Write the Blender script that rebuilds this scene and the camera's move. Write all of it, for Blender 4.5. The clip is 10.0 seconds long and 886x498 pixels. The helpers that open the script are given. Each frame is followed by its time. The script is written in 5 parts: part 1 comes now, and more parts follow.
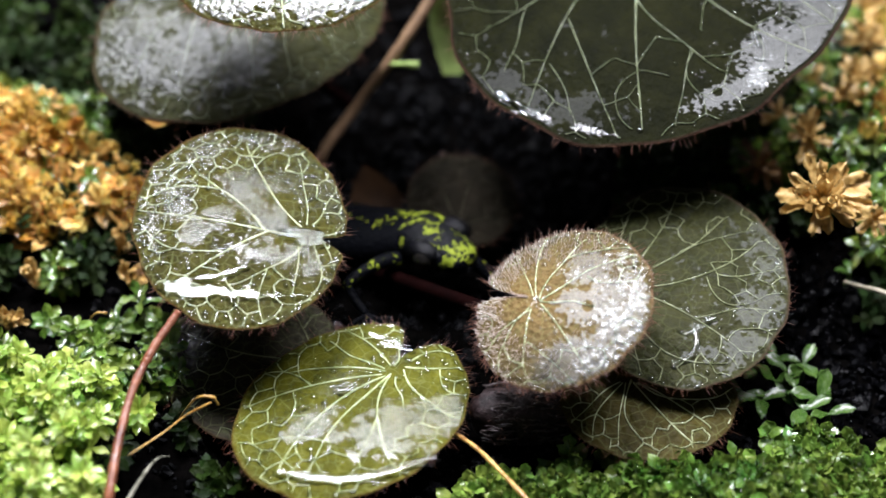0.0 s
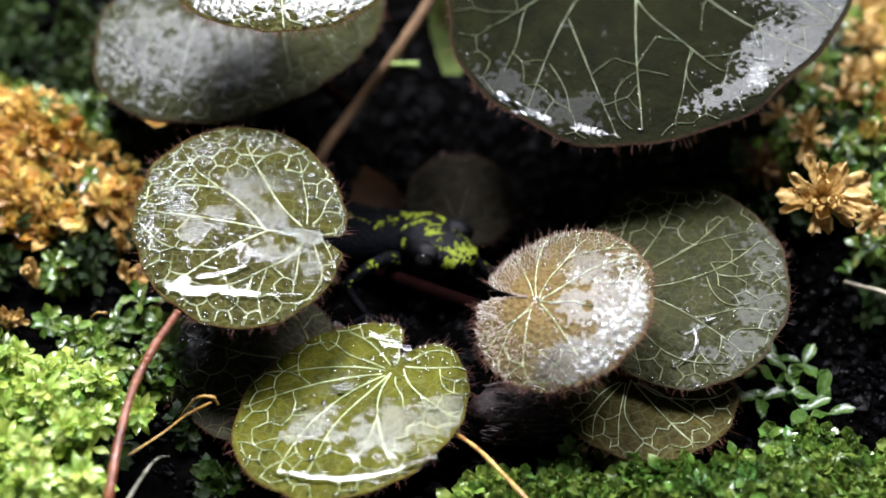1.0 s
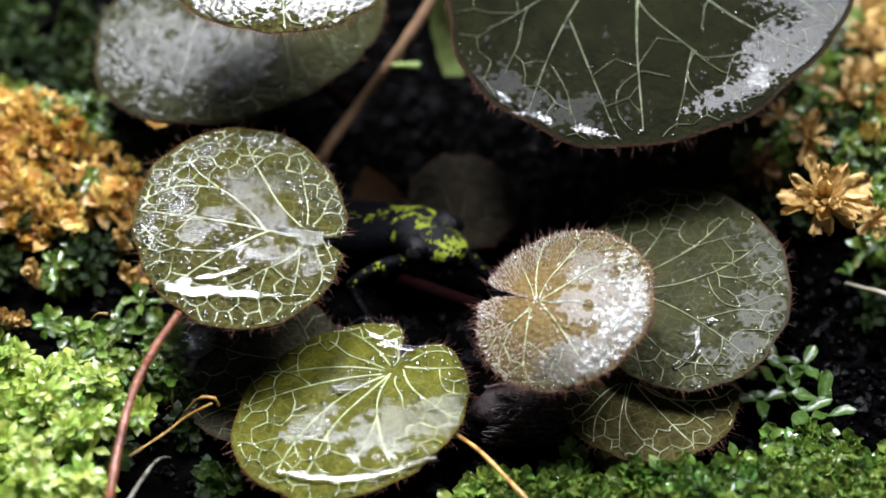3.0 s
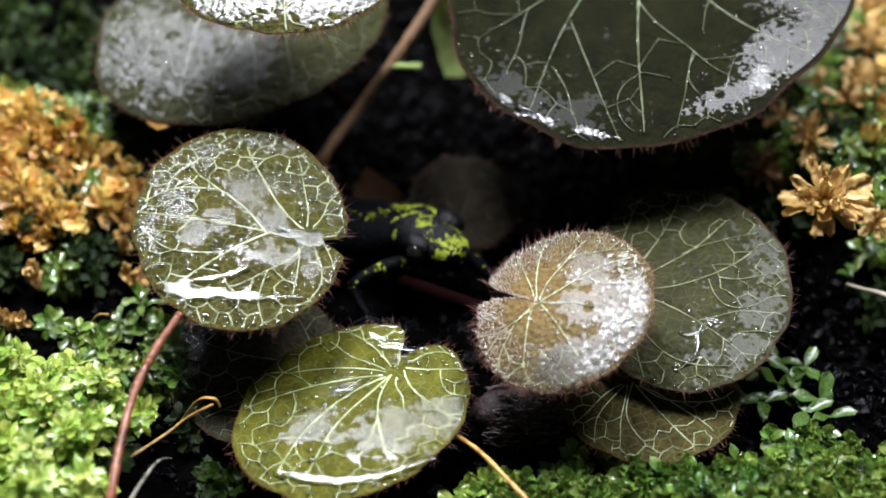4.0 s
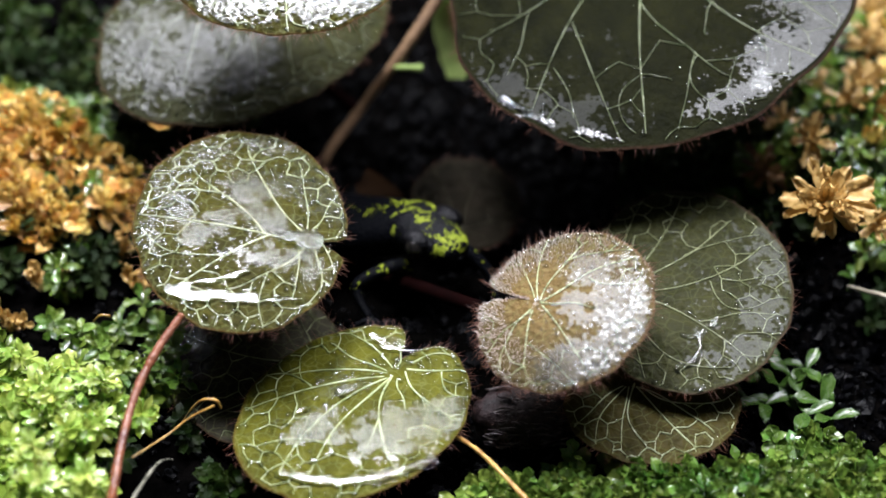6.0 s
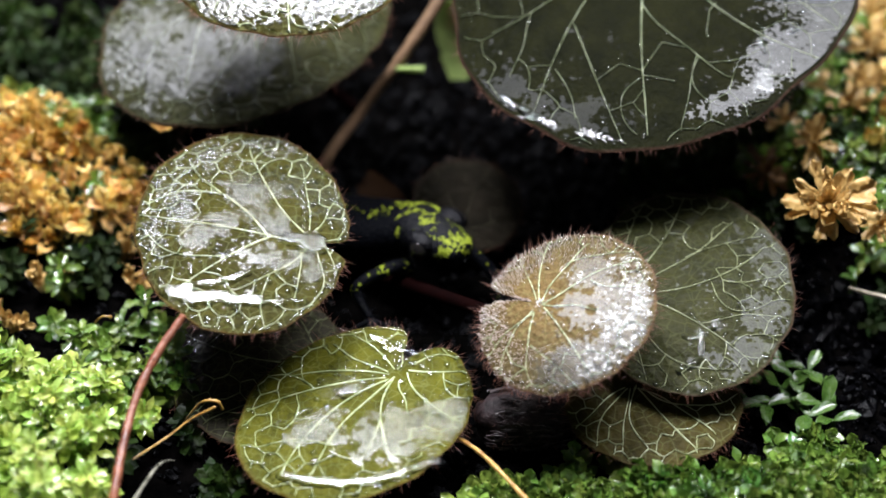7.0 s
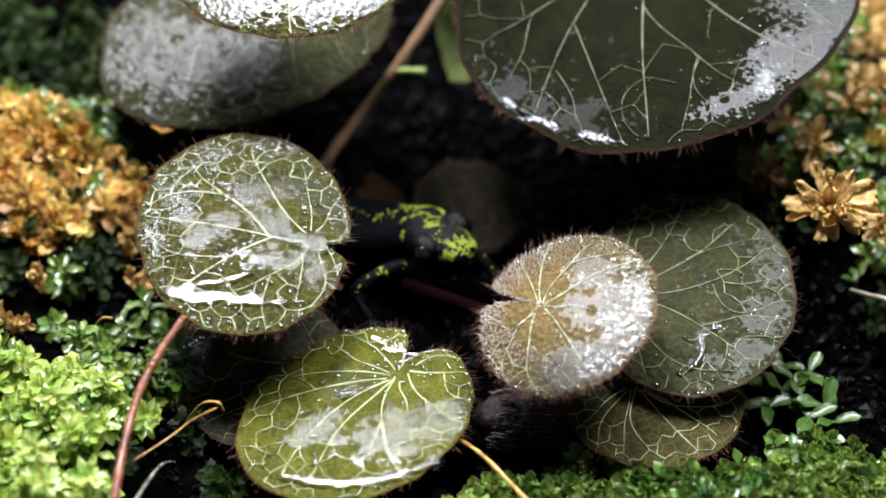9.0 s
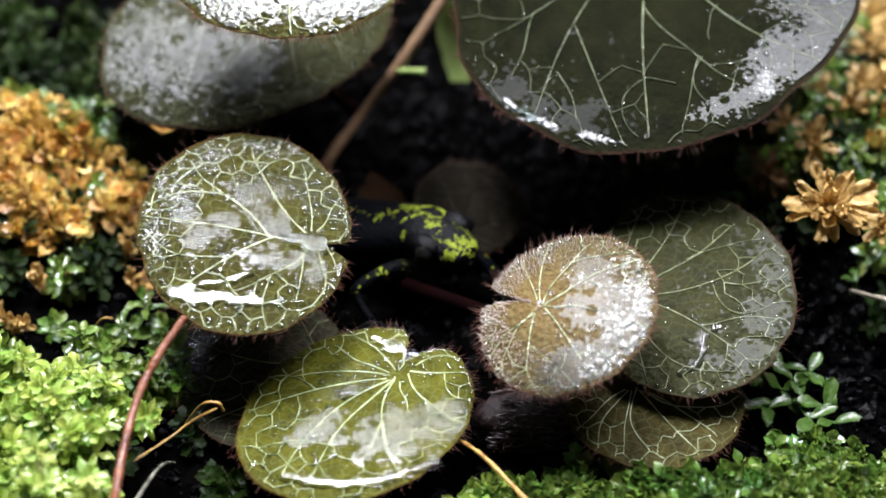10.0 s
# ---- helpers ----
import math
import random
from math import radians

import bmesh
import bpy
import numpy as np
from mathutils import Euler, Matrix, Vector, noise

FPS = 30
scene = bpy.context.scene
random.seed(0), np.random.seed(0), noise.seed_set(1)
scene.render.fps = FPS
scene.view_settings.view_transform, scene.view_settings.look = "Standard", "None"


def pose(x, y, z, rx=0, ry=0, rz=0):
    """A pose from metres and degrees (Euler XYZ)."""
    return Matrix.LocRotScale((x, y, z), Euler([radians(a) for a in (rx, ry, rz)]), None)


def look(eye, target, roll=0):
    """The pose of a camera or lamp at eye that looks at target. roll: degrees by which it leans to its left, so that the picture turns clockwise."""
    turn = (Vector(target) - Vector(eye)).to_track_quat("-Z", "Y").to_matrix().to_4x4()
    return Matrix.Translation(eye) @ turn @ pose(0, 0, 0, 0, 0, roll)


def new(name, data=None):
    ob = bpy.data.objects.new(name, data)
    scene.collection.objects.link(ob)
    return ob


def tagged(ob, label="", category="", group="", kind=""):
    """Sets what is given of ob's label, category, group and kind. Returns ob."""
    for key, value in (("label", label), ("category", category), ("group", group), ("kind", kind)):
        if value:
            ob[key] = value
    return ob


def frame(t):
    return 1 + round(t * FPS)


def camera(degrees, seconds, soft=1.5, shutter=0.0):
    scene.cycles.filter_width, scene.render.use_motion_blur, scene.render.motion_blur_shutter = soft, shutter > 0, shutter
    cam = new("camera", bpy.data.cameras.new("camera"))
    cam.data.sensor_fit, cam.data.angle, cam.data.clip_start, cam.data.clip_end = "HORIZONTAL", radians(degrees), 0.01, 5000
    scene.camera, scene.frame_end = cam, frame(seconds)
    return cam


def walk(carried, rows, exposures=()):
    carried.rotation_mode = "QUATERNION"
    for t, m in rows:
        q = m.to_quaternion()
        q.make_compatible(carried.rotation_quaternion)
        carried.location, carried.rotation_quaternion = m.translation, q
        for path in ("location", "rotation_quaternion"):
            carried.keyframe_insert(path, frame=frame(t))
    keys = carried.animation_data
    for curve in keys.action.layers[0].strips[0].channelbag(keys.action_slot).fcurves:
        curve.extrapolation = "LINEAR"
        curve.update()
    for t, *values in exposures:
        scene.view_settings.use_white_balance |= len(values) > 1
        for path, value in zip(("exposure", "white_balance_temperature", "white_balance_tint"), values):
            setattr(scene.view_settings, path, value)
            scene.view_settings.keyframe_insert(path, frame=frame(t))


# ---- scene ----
import collections
import math as _m
from mathutils.geometry import delaunay_2d_cdt
PX = 0.30 / 2926.0          # metres per unit of drift at the subject
AIM = Vector((0.0, 0.0, 0.008))
EYE = Vector((0.0, -0.21213, 0.22013))
UP = Vector((0.0, 0.70711, 0.70711))
cam = camera(30, 10.0, soft=1.6)
cam.data.dof.use_dof = True
cam.data.dof.focus_distance = 0.275
cam.data.dof.aperture_fstop = 8.5


def aim(right, down):
    """The slow sag of the tripod head: the view creeps up and to the left."""
    return look(EYE, AIM - Vector((1, 0, 0)) * right * PX + UP * down * PX)


walk(cam, [(0.0, aim(0, 0)), (2.0, aim(0, 0)), (2.5, aim(0.7, 0.8)), (4.0, aim(3.5, 3.8)), (4.5, aim(4.0, 4.6)),
           (5.0, aim(4.4, 4.8)), (5.5, aim(4.8, 5.2)), (7.0, aim(9.0, 8.7)), (7.5, aim(9.6, 9.6)), (8.0, aim(10.0, 10.1)),
           (8.5, aim(10.4, 10.8)), (9.0, aim(10.6, 11.2)), (9.5, aim(10.8, 11.6)), (10.0, aim(11.0, 12.0))],
     exposures=[(0.0, 0.02), (2.0, 0.0), (2.5, -0.08), (5.5, -0.08), (7.0, -0.04), (10.0, -0.02)])

# ---- light: lamp and diffuser of an unseen hood above the terrarium, an added fill lamp, a weak glow of the room through its open top ----
world = bpy.data.worlds.new("room")
scene.world = world
world.use_nodes = True
world.node_tree.nodes["Background"].inputs[0].default_value = (0.75, 0.85, 1.0, 1)
world.node_tree.nodes["Background"].inputs[1].default_value = 0.045
# the third, a disk, is an added fill that brightens the right side
for name, shape, size, watts, at in (("hood_lamp", "DISK", 0.15, 6.1, (-0.10, 0.13, 0.55)), ("hood_diffuser", "SQUARE", 0.40, 5.5, (-0.06, 0.30, 0.58)), ("fill_lamp", "DISK", 0.20, 4.2, (0.20, 0.12, 0.52))):
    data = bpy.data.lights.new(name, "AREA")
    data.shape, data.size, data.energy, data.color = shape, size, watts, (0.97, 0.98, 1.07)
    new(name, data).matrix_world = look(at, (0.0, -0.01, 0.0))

# ---- materials ----


def shader(name):
    m = bpy.data.materials.new(name)
    m.use_nodes = True
    nt = m.node_tree
    nt.nodes.clear()
    return m, nt


def nd(nt, kind, **inputs):
    n = nt.nodes.new(kind)
    for k, v in inputs.items():
        if k in ("data_type", "blend_type", "operation", "feature", "attribute_name", "noise_dimensions", "clamp"):
            continue
        n.inputs[k.replace("_", " ")].default_value = v
    return n


def link(nt, a, b):
    nt.links.new(a, b)


def noise_tex(nt, scale, detail=4.0, rough=0.55, vec=None):
    n = nd(nt, "ShaderNodeTexNoise", Scale=scale, Detail=detail, Roughness=rough)
    if vec is not None:
        link(nt, vec, n.inputs["Vector"])
    return n


def ramp(nt, src, lo, hi):
    n = nt.nodes.new("ShaderNodeMapRange")
    n.inputs["From Min"].default_value, n.inputs["From Max"].default_value = lo, hi
    link(nt, src, n.inputs["Value"])
    return n.outputs["Result"]


def mix(nt, fac, a, b):
    n = nt.nodes.new("ShaderNodeMix")
    n.data_type = "RGBA"
    if isinstance(fac, float):
        n.inputs[0].default_value = fac
    else:
        link(nt, fac, n.inputs[0])
    for s, v in ((n.inputs[6], a), (n.inputs[7], b)):
        if isinstance(v, tuple):
            s.default_value = (*v, 1)
        else:
            link(nt, v, s)
    return n.outputs[2]


def maths(nt, op, a, b=None):
    n = nt.nodes.new("ShaderNodeMath")
    n.operation = op
    for s, v in ((n.inputs[0], a), (n.inputs[1], b)):
        if v is None:
            continue
        if isinstance(v, (int, float)):
            s.default_value = v
        else:
            link(nt, v, s)
    return n.outputs[0]


def finish(nt, bsdf, translucent=None, amount=0.0):
    out = nt.nodes.new("ShaderNodeOutputMaterial")
    if translucent is None:
        link(nt, bsdf.outputs[0], out.inputs[0])
        return
    tr = nt.nodes.new("ShaderNodeBsdfTranslucent")
    link(nt, translucent, tr.inputs[0])
    ms = nt.nodes.new("ShaderNodeMixShader")
    ms.inputs[0].default_value = amount
    link(nt, bsdf.outputs[0], ms.inputs[1])
    link(nt, tr.outputs[0], ms.inputs[2])
    link(nt, ms.outputs[0], out.inputs[0])


def plain(name, a, b, scale=400.0, rough=0.45, rough2=None, bump=0.0, bump_scale=1500.0, translucent=0.0, vary=0.0, spec=0.5, coat=0.0):
    """Two tones mixed by noise, fine relief, optional light through, and a tone of its own for every loose piece."""
    m, nt = shader(name)
    tc = nt.nodes.new("ShaderNodeTexCoord")
    n1 = noise_tex(nt, scale, 4.0, 0.6, tc.outputs["Object"])
    col = mix(nt, ramp(nt, n1.outputs[0], 0.35, 0.65), a, b)
    if vary:
        geo = nt.nodes.new("ShaderNodeNewGeometry")
        hsv = nt.nodes.new("ShaderNodeHueSaturation")
        v = ramp(nt, geo.outputs["Random Per Island"], 0.0, 1.0)
        link(nt, maths(nt, "ADD", maths(nt, "MULTIPLY", v, 2 * vary), 1.0 - vary), hsv.inputs["Value"])
        h = maths(nt, "FRACT", maths(nt, "MULTIPLY", v, 17.0))
        link(nt, maths(nt, "ADD", maths(nt, "MULTIPLY", h, 0.05), 0.475), hsv.inputs["Hue"])
        link(nt, col, hsv.inputs["Color"])
        col = hsv.outputs[0]
    p = nd(nt, "ShaderNodeBsdfPrincipled")
    link(nt, col, p.inputs["Base Color"])
    p.inputs["Specular IOR Level"].default_value = spec
    p.inputs["Coat Weight"].default_value, p.inputs["Coat Roughness"].default_value = coat, 0.07
    if rough2 is None:
        p.inputs["Roughness"].default_value = rough
    else:
        n2 = noise_tex(nt, scale * 0.6, 2.0, 0.5, tc.outputs["Object"])
        r = nt.nodes.new("ShaderNodeMapRange")
        link(nt, n2.outputs[0], r.inputs["Value"])
        r.inputs["From Min"].default_value, r.inputs["From Max"].default_value = 0.4, 0.6
        r.inputs["To Min"].default_value, r.inputs["To Max"].default_value = rough, rough2
        link(nt, r.outputs[0], p.inputs["Roughness"])
    if bump:
        nb = noise_tex(nt, bump_scale, 3.0, 0.6, tc.outputs["Object"])
        b_ = nd(nt, "ShaderNodeBump", Strength=bump, Distance=0.0004)
        link(nt, nb.outputs[0], b_.inputs["Height"])
        link(nt, b_.outputs[0], p.inputs["Normal"])
    finish(nt, p, col if translucent else None, translucent)
    return m


def leaf_material(name, dark, light, brown, rim, film_rough=0.16, dry_rough=0.5, relief=0.5, translucent=0.12, smoothing=0.7, sheen=0.22, rise=0.00035, net=0.14):
    """Hairy leaf skin: olive tones, browner by the stalk, russet rim, and films of water with crisp edges."""
    m, nt = shader(name)
    tc = nt.nodes.new("ShaderNodeTexCoord")
    obj = tc.outputs["Object"]

    def attr(key):
        n = nt.nodes.new("ShaderNodeAttribute")
        n.attribute_name = key
        return n.outputs["Fac"]

    n1 = noise_tex(nt, 170.0, 3.0, 0.6, obj)
    n2 = noise_tex(nt, 1400.0, 3.0, 0.6, obj)
    col = mix(nt, ramp(nt, n1.outputs[0], 0.3, 0.7), dark, light)
    col = mix(nt, maths(nt, "MULTIPLY", ramp(nt, n2.outputs[0], 0.45, 0.75), 0.35), col, dark)
    col = mix(nt, attr("heart"), col, brown)
    col = mix(nt, attr("rim"), col, rim)
    vor = nt.nodes.new("ShaderNodeTexVoronoi")
    vor.feature = "DISTANCE_TO_EDGE"
    vor.inputs["Scale"].default_value = 480.0
    link(nt, obj, vor.inputs["Vector"])
    veinlet = ramp(nt, vor.outputs[0], 0.06, 0.0)
    col = mix(nt, maths(nt, "MULTIPLY", veinlet, net), col, (0.30, 0.36, 0.14))
    # films of water
    wn = noise_tex(nt, 330.0, 5.0, 0.62, obj)
    w = maths(nt, "ADD", attr("wet"), maths(nt, "MULTIPLY", maths(nt, "SUBTRACT", wn.outputs[0], 0.5), 1.5))
    film = ramp(nt, w, 0.48, 0.53)
    p = nd(nt, "ShaderNodeBsdfPrincipled")
    link(nt, col, p.inputs["Base Color"])
    rr = nt.nodes.new("ShaderNodeMapRange")
    link(nt, film, rr.inputs["Value"])
    rr.inputs["To Min"].default_value, rr.inputs["To Max"].default_value = dry_rough, film_rough
    link(nt, rr.outputs[0], p.inputs["Roughness"])
    link(nt, maths(nt, "ADD", maths(nt, "MULTIPLY", film, 0.5 - sheen), sheen), p.inputs["Specular IOR Level"])
    # relief: hair bases and the quilting of the skin, evened out under the films
    nb = noise_tex(nt, 2600.0, 3.0, 0.6, obj)
    vb = nt.nodes.new("ShaderNodeTexVoronoi")
    vb.inputs["Scale"].default_value = 900.0
    link(nt, obj, vb.inputs["Vector"])
    hsum = maths(nt, "ADD", nb.outputs[0], maths(nt, "MULTIPLY", vb.outputs["Distance"], 1.2))
    b_ = nd(nt, "ShaderNodeBump", Distance=rise)
    link(nt, maths(nt, "SUBTRACT", relief, maths(nt, "MULTIPLY", film, relief * smoothing)), b_.inputs["Strength"])
    link(nt, hsum, b_.inputs["Height"])
    link(nt, b_.outputs[0], p.inputs["Normal"])
    finish(nt, p, col, translucent)
    return m


def water_material(name, rough=0.03, ior=1.45, fine=260.0, swell=0.12):
    """A clear film: what is under it shows, and the lamp mirrors in it."""
    m, nt = shader(name)
    tc = nt.nodes.new("ShaderNodeTexCoord")
    g = nd(nt, "ShaderNodeBsdfGlossy", Roughness=rough)
    t = nd(nt, "ShaderNodeBsdfTransparent")
    t.inputs[0].default_value = (0.94, 0.96, 0.95, 1)
    f = nd(nt, "ShaderNodeFresnel", IOR=ior)
    nb = noise_tex(nt, fine, 2.0, 0.5, tc.outputs["Object"])
    b_ = nd(nt, "ShaderNodeBump", Strength=swell, Distance=0.26 / fine)
    link(nt, nb.outputs[0], b_.inputs["Height"])
    link(nt, b_.outputs[0], g.inputs["Normal"])
    ms = nt.nodes.new("ShaderNodeMixShader")
    link(nt, f.outputs[0], ms.inputs[0])
    link(nt, t.outputs[0], ms.inputs[1])
    link(nt, g.outputs[0], ms.inputs[2])
    out = nt.nodes.new("ShaderNodeOutputMaterial")
    link(nt, ms.outputs[0], out.inputs[0])
    return m


def frog_material(name, amount, spec=0.2):
    """Black skin with small yellow-green grains that gather into crooked bands over the back."""
    m, nt = shader(name)
    tc = nt.nodes.new("ShaderNodeTexCoord")
    at = nt.nodes.new("ShaderNodeAttribute")
    at.attribute_name = "back"
    n1 = noise_tex(nt, 430.0, 2.0, 0.5, tc.outputs["Object"])
    n1.inputs["Distortion"].default_value = 1.1
    n2 = noise_tex(nt, 1500.0, 2.0, 0.6, tc.outputs["Object"])
    vor = nt.nodes.new("ShaderNodeTexVoronoi")
    vor.inputs["Scale"].default_value = 1500.0
    link(nt, tc.outputs["Object"], vor.inputs["Vector"])
    w = maths(nt, "ADD", n1.outputs[0], maths(nt, "MULTIPLY", maths(nt, "SUBTRACT", n2.outputs[0], 0.5), 0.25))
    w = maths(nt, "ADD", w, maths(nt, "MULTIPLY", at.outputs["Fac"], amount))
    w = maths(nt, "SUBTRACT", w, maths(nt, "MULTIPLY", vor.outputs["Distance"], 0.27))
    spots = ramp(nt, w, 0.615, 0.65)
    tone = mix(nt, ramp(nt, n2.outputs[0], 0.35, 0.65), (0.085, 0.115, 0.009), (0.20, 0.235, 0.022))
    col = mix(nt, spots, (0.0022, 0.0024, 0.0032), tone)
    p = nd(nt, "ShaderNodeBsdfPrincipled", Roughness=0.42)
    p.inputs["Specular IOR Level"].default_value = spec
    link(nt, col, p.inputs["Base Color"])
    b_ = nd(nt, "ShaderNodeBump", Strength=0.9, Distance=0.0004)
    link(nt, maths(nt, "ADD", n2.outputs[0], maths(nt, "MULTIPLY", spots, 0.5)), b_.inputs["Height"])
    link(nt, b_.outputs[0], p.inputs["Normal"])
    finish(nt, p)
    return m


# soil and crumb tones go below wet black earth, putting the hollow's shade into colour
SOIL = plain("shade_deepened_wet_soil", (0.0004, 0.0004, 0.0004), (0.0016, 0.0014, 0.0013), 260.0, 0.7, 0.95, 0.9, 900.0, spec=0.0)
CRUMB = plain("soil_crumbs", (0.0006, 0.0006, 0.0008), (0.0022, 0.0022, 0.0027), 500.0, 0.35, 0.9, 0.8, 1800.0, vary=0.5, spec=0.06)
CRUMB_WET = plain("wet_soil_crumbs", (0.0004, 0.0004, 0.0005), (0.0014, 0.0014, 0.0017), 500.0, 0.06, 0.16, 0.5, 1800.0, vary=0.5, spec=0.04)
WALL = plain("terrarium_wall", (0.012, 0.012, 0.011), (0.03, 0.028, 0.024), 30.0, 0.8, None, 0.3, 200.0)
VEIN = plain("leaf_veins", (0.30, 0.34, 0.17), (0.56, 0.60, 0.38), 600.0, 0.2, None, 0.3, 2500.0)
VEIN_LIME = plain("leaf_veins_lime", (0.22, 0.27, 0.10), (0.48, 0.53, 0.28), 500.0, 0.2, None, 0.4, 2500.0)
# darker copy of the vein tones, with shade put into the colour
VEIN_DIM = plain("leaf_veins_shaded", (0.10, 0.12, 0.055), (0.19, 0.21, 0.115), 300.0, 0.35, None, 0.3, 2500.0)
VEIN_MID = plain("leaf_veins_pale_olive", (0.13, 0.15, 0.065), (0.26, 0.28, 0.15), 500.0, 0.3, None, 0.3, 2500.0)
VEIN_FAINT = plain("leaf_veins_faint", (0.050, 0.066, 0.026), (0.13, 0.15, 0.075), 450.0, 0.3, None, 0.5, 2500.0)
# veins of the leaf in the hollow, its shade put into their colour
VEIN_DARK = plain("leaf_veins_shade_painted", (0.035, 0.032, 0.020), (0.06, 0.054, 0.034), 300.0, 0.8, None, 0.3, 2500.0, spec=0.15)
HAIR = plain("leaf_hair", (0.09, 0.032, 0.02), (0.22, 0.10, 0.065), 300.0, 0.35, translucent=0.25)
HAIR_PALE = plain("leaf_hair_pale", (0.55, 0.42, 0.36), (0.75, 0.68, 0.62), 300.0, 0.3, translucent=0.3)
STALK = plain("red_brown_stalk", (0.10, 0.03, 0.016), (0.25, 0.09, 0.045), 320.0, 0.2, 0.5, 0.6, 1200.0)
STALK_DULL = plain("dull_brown_stalk", (0.13, 0.075, 0.04), (0.26, 0.16, 0.09), 180.0, 0.5, None, 0.3, 900.0)
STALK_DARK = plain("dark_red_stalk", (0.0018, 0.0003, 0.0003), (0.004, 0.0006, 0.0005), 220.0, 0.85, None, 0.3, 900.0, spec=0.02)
STRAW = plain("wet_straw", (0.20, 0.09, 0.018), (0.55, 0.34, 0.09), 450.0, 0.3, None, 0.3, 900.0)
STRAW_PALE = plain("pale_straw", (0.30, 0.26, 0.18), (0.55, 0.49, 0.37), 250.0, 0.4, None, 0.3, 900.0)
STRAW_GREY = plain("grey_wet_straw", (0.06, 0.06, 0.045), (0.26, 0.25, 0.20), 420.0, 0.15, None, 0.4, 900.0)
BARK = plain("dark_fibrous_bark", (0.008, 0.005, 0.005), (0.034, 0.021, 0.021), 900.0, 0.3, 0.7, 1.0, 1400.0, spec=0.3)
FIBRE = plain("glossy_bark_fibre", (0.022, 0.015, 0.015), (0.10, 0.078, 0.080), 500.0, 0.15, 0.4, 0.5, 1500.0, vary=0.5)
MOSS_BRIGHT = plain("moss_yellow_green", (0.22, 0.36, 0.036), (0.54, 0.65, 0.17), 75.0, 0.08, 0.30, 0.6, 2200.0, 0.40, 0.25, coat=0.9)
MOSS_GREEN = plain("moss_green", (0.042, 0.105, 0.012), (0.21, 0.31, 0.055), 75.0, 0.08, 0.26, 0.6, 2200.0, 0.28, 0.45, coat=0.9)
MOSS_MID = plain("moss_mid_green", (0.035, 0.09, 0.008), (0.18, 0.27, 0.04), 130.0, 0.10, 0.4, 0.6, 2200.0, 0.25, 0.35, coat=0.9)
# dark green moss, its tones lowered further to stand in for shade
MOSS_DARK = plain("moss_dark_green_shaded", (0.004, 0.010, 0.0015), (0.017, 0.032, 0.005), 75.0, 0.35, 0.65, 0.5, 2200.0, 0.2, 0.3, spec=0.15)
MOSS_ORANGE = plain("moss_orange", (0.46, 0.24, 0.03), (0.95, 0.70, 0.24), 60.0, 0.14, 0.45, 0.5, 2200.0, 0.30, 0.34, coat=0.9)
PETAL = plain("dry_tan_leaflet", (0.40, 0.23, 0.06), (0.70, 0.49, 0.19), 420.0, 0.22, 0.5, 0.8, 900.0, 0.25)
SHOOT = plain("fresh_green_leaflet", (0.024, 0.062, 0.009), (0.070, 0.125, 0.022), 260.0, 0.25, 0.45, 0.5, 1600.0, 0.15, coat=0.2)
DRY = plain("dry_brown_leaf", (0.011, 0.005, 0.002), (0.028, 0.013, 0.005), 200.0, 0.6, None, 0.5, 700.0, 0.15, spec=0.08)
AUBURN = plain("russet_leaflet", (0.10, 0.05, 0.018), (0.24, 0.13, 0.05), 420.0, 0.3, 0.55, 0.8, 900.0, 0.2)
PALE_LEAF = plain("pale_green_leaf", (0.26, 0.36, 0.10), (0.42, 0.52, 0.19), 120.0, 0.35, None, 0.2, 700.0, 0.25)
WATER = water_material("clear_water", 0.03)
WATER_DULL = water_material("rippled_water", 0.45, 1.3)
WATER_SHEET = water_material("sheet_of_water", 0.20, 1.48, 260.0, 0.06)
WATER_FROST = water_material("beaded_water", 0.28, 1.55, 1500.0, 0.36)
WATER_VEIL = water_material("veil_of_water", 0.45, 1.16)
WATER_HAZE = water_material("hazy_film_of_water", 0.42, 1.42)
BEAD = water_material("water_bead", 0.06, 1.5)
# body skin has its shine cut to stand in for the leaves' shadow
FROG = frog_material("frog_skin", 0.10, 0.012)
FROG_HEAD = frog_material("frog_head_skin", 0.225, 0.07)
FROG_LIMB = frog_material("frog_limb_skin", 0.165, 0.03)
LID = plain("frog_eyelid", (0.0012, 0.0012, 0.0016), (0.004, 0.004, 0.0055), 700.0, 0.35, None, 0.8, 1800.0, spec=0.12)
EYE_MAT = plain("frog_eye", (0.004, 0.004, 0.004), (0.008, 0.007, 0.006), 300.0, 0.06)
OLIVE = leaf_material("olive_leaf", (0.020, 0.018, 0.0016), (0.050, 0.045, 0.0045), (0.09, 0.08, 0.01), (0.10, 0.04, 0.02), sheen=0.06, translucent=0.07)
LIME = leaf_material("lime_leaf", (0.040, 0.041, 0.0028), (0.092, 0.090, 0.007), (0.15, 0.145, 0.015), (0.11, 0.055, 0.02), sheen=0.06, translucent=0.08)
BROWN = leaf_material("brown_leaf", (0.070, 0.052, 0.020), (0.125, 0.088, 0.034), (0.165, 0.105, 0.036), (0.16, 0.07, 0.05), 0.22, 0.5, 0.7, 0.12, 0.1, 0.12, 0.00055)
SILVER = leaf_material("grey_green_leaf", (0.012, 0.013, 0.0032), (0.030, 0.030, 0.008), (0.035, 0.037, 0.010), (0.09, 0.05, 0.04), 0.30, 0.5, 0.5, 0.08, 0.5, 0.07, net=0.06)
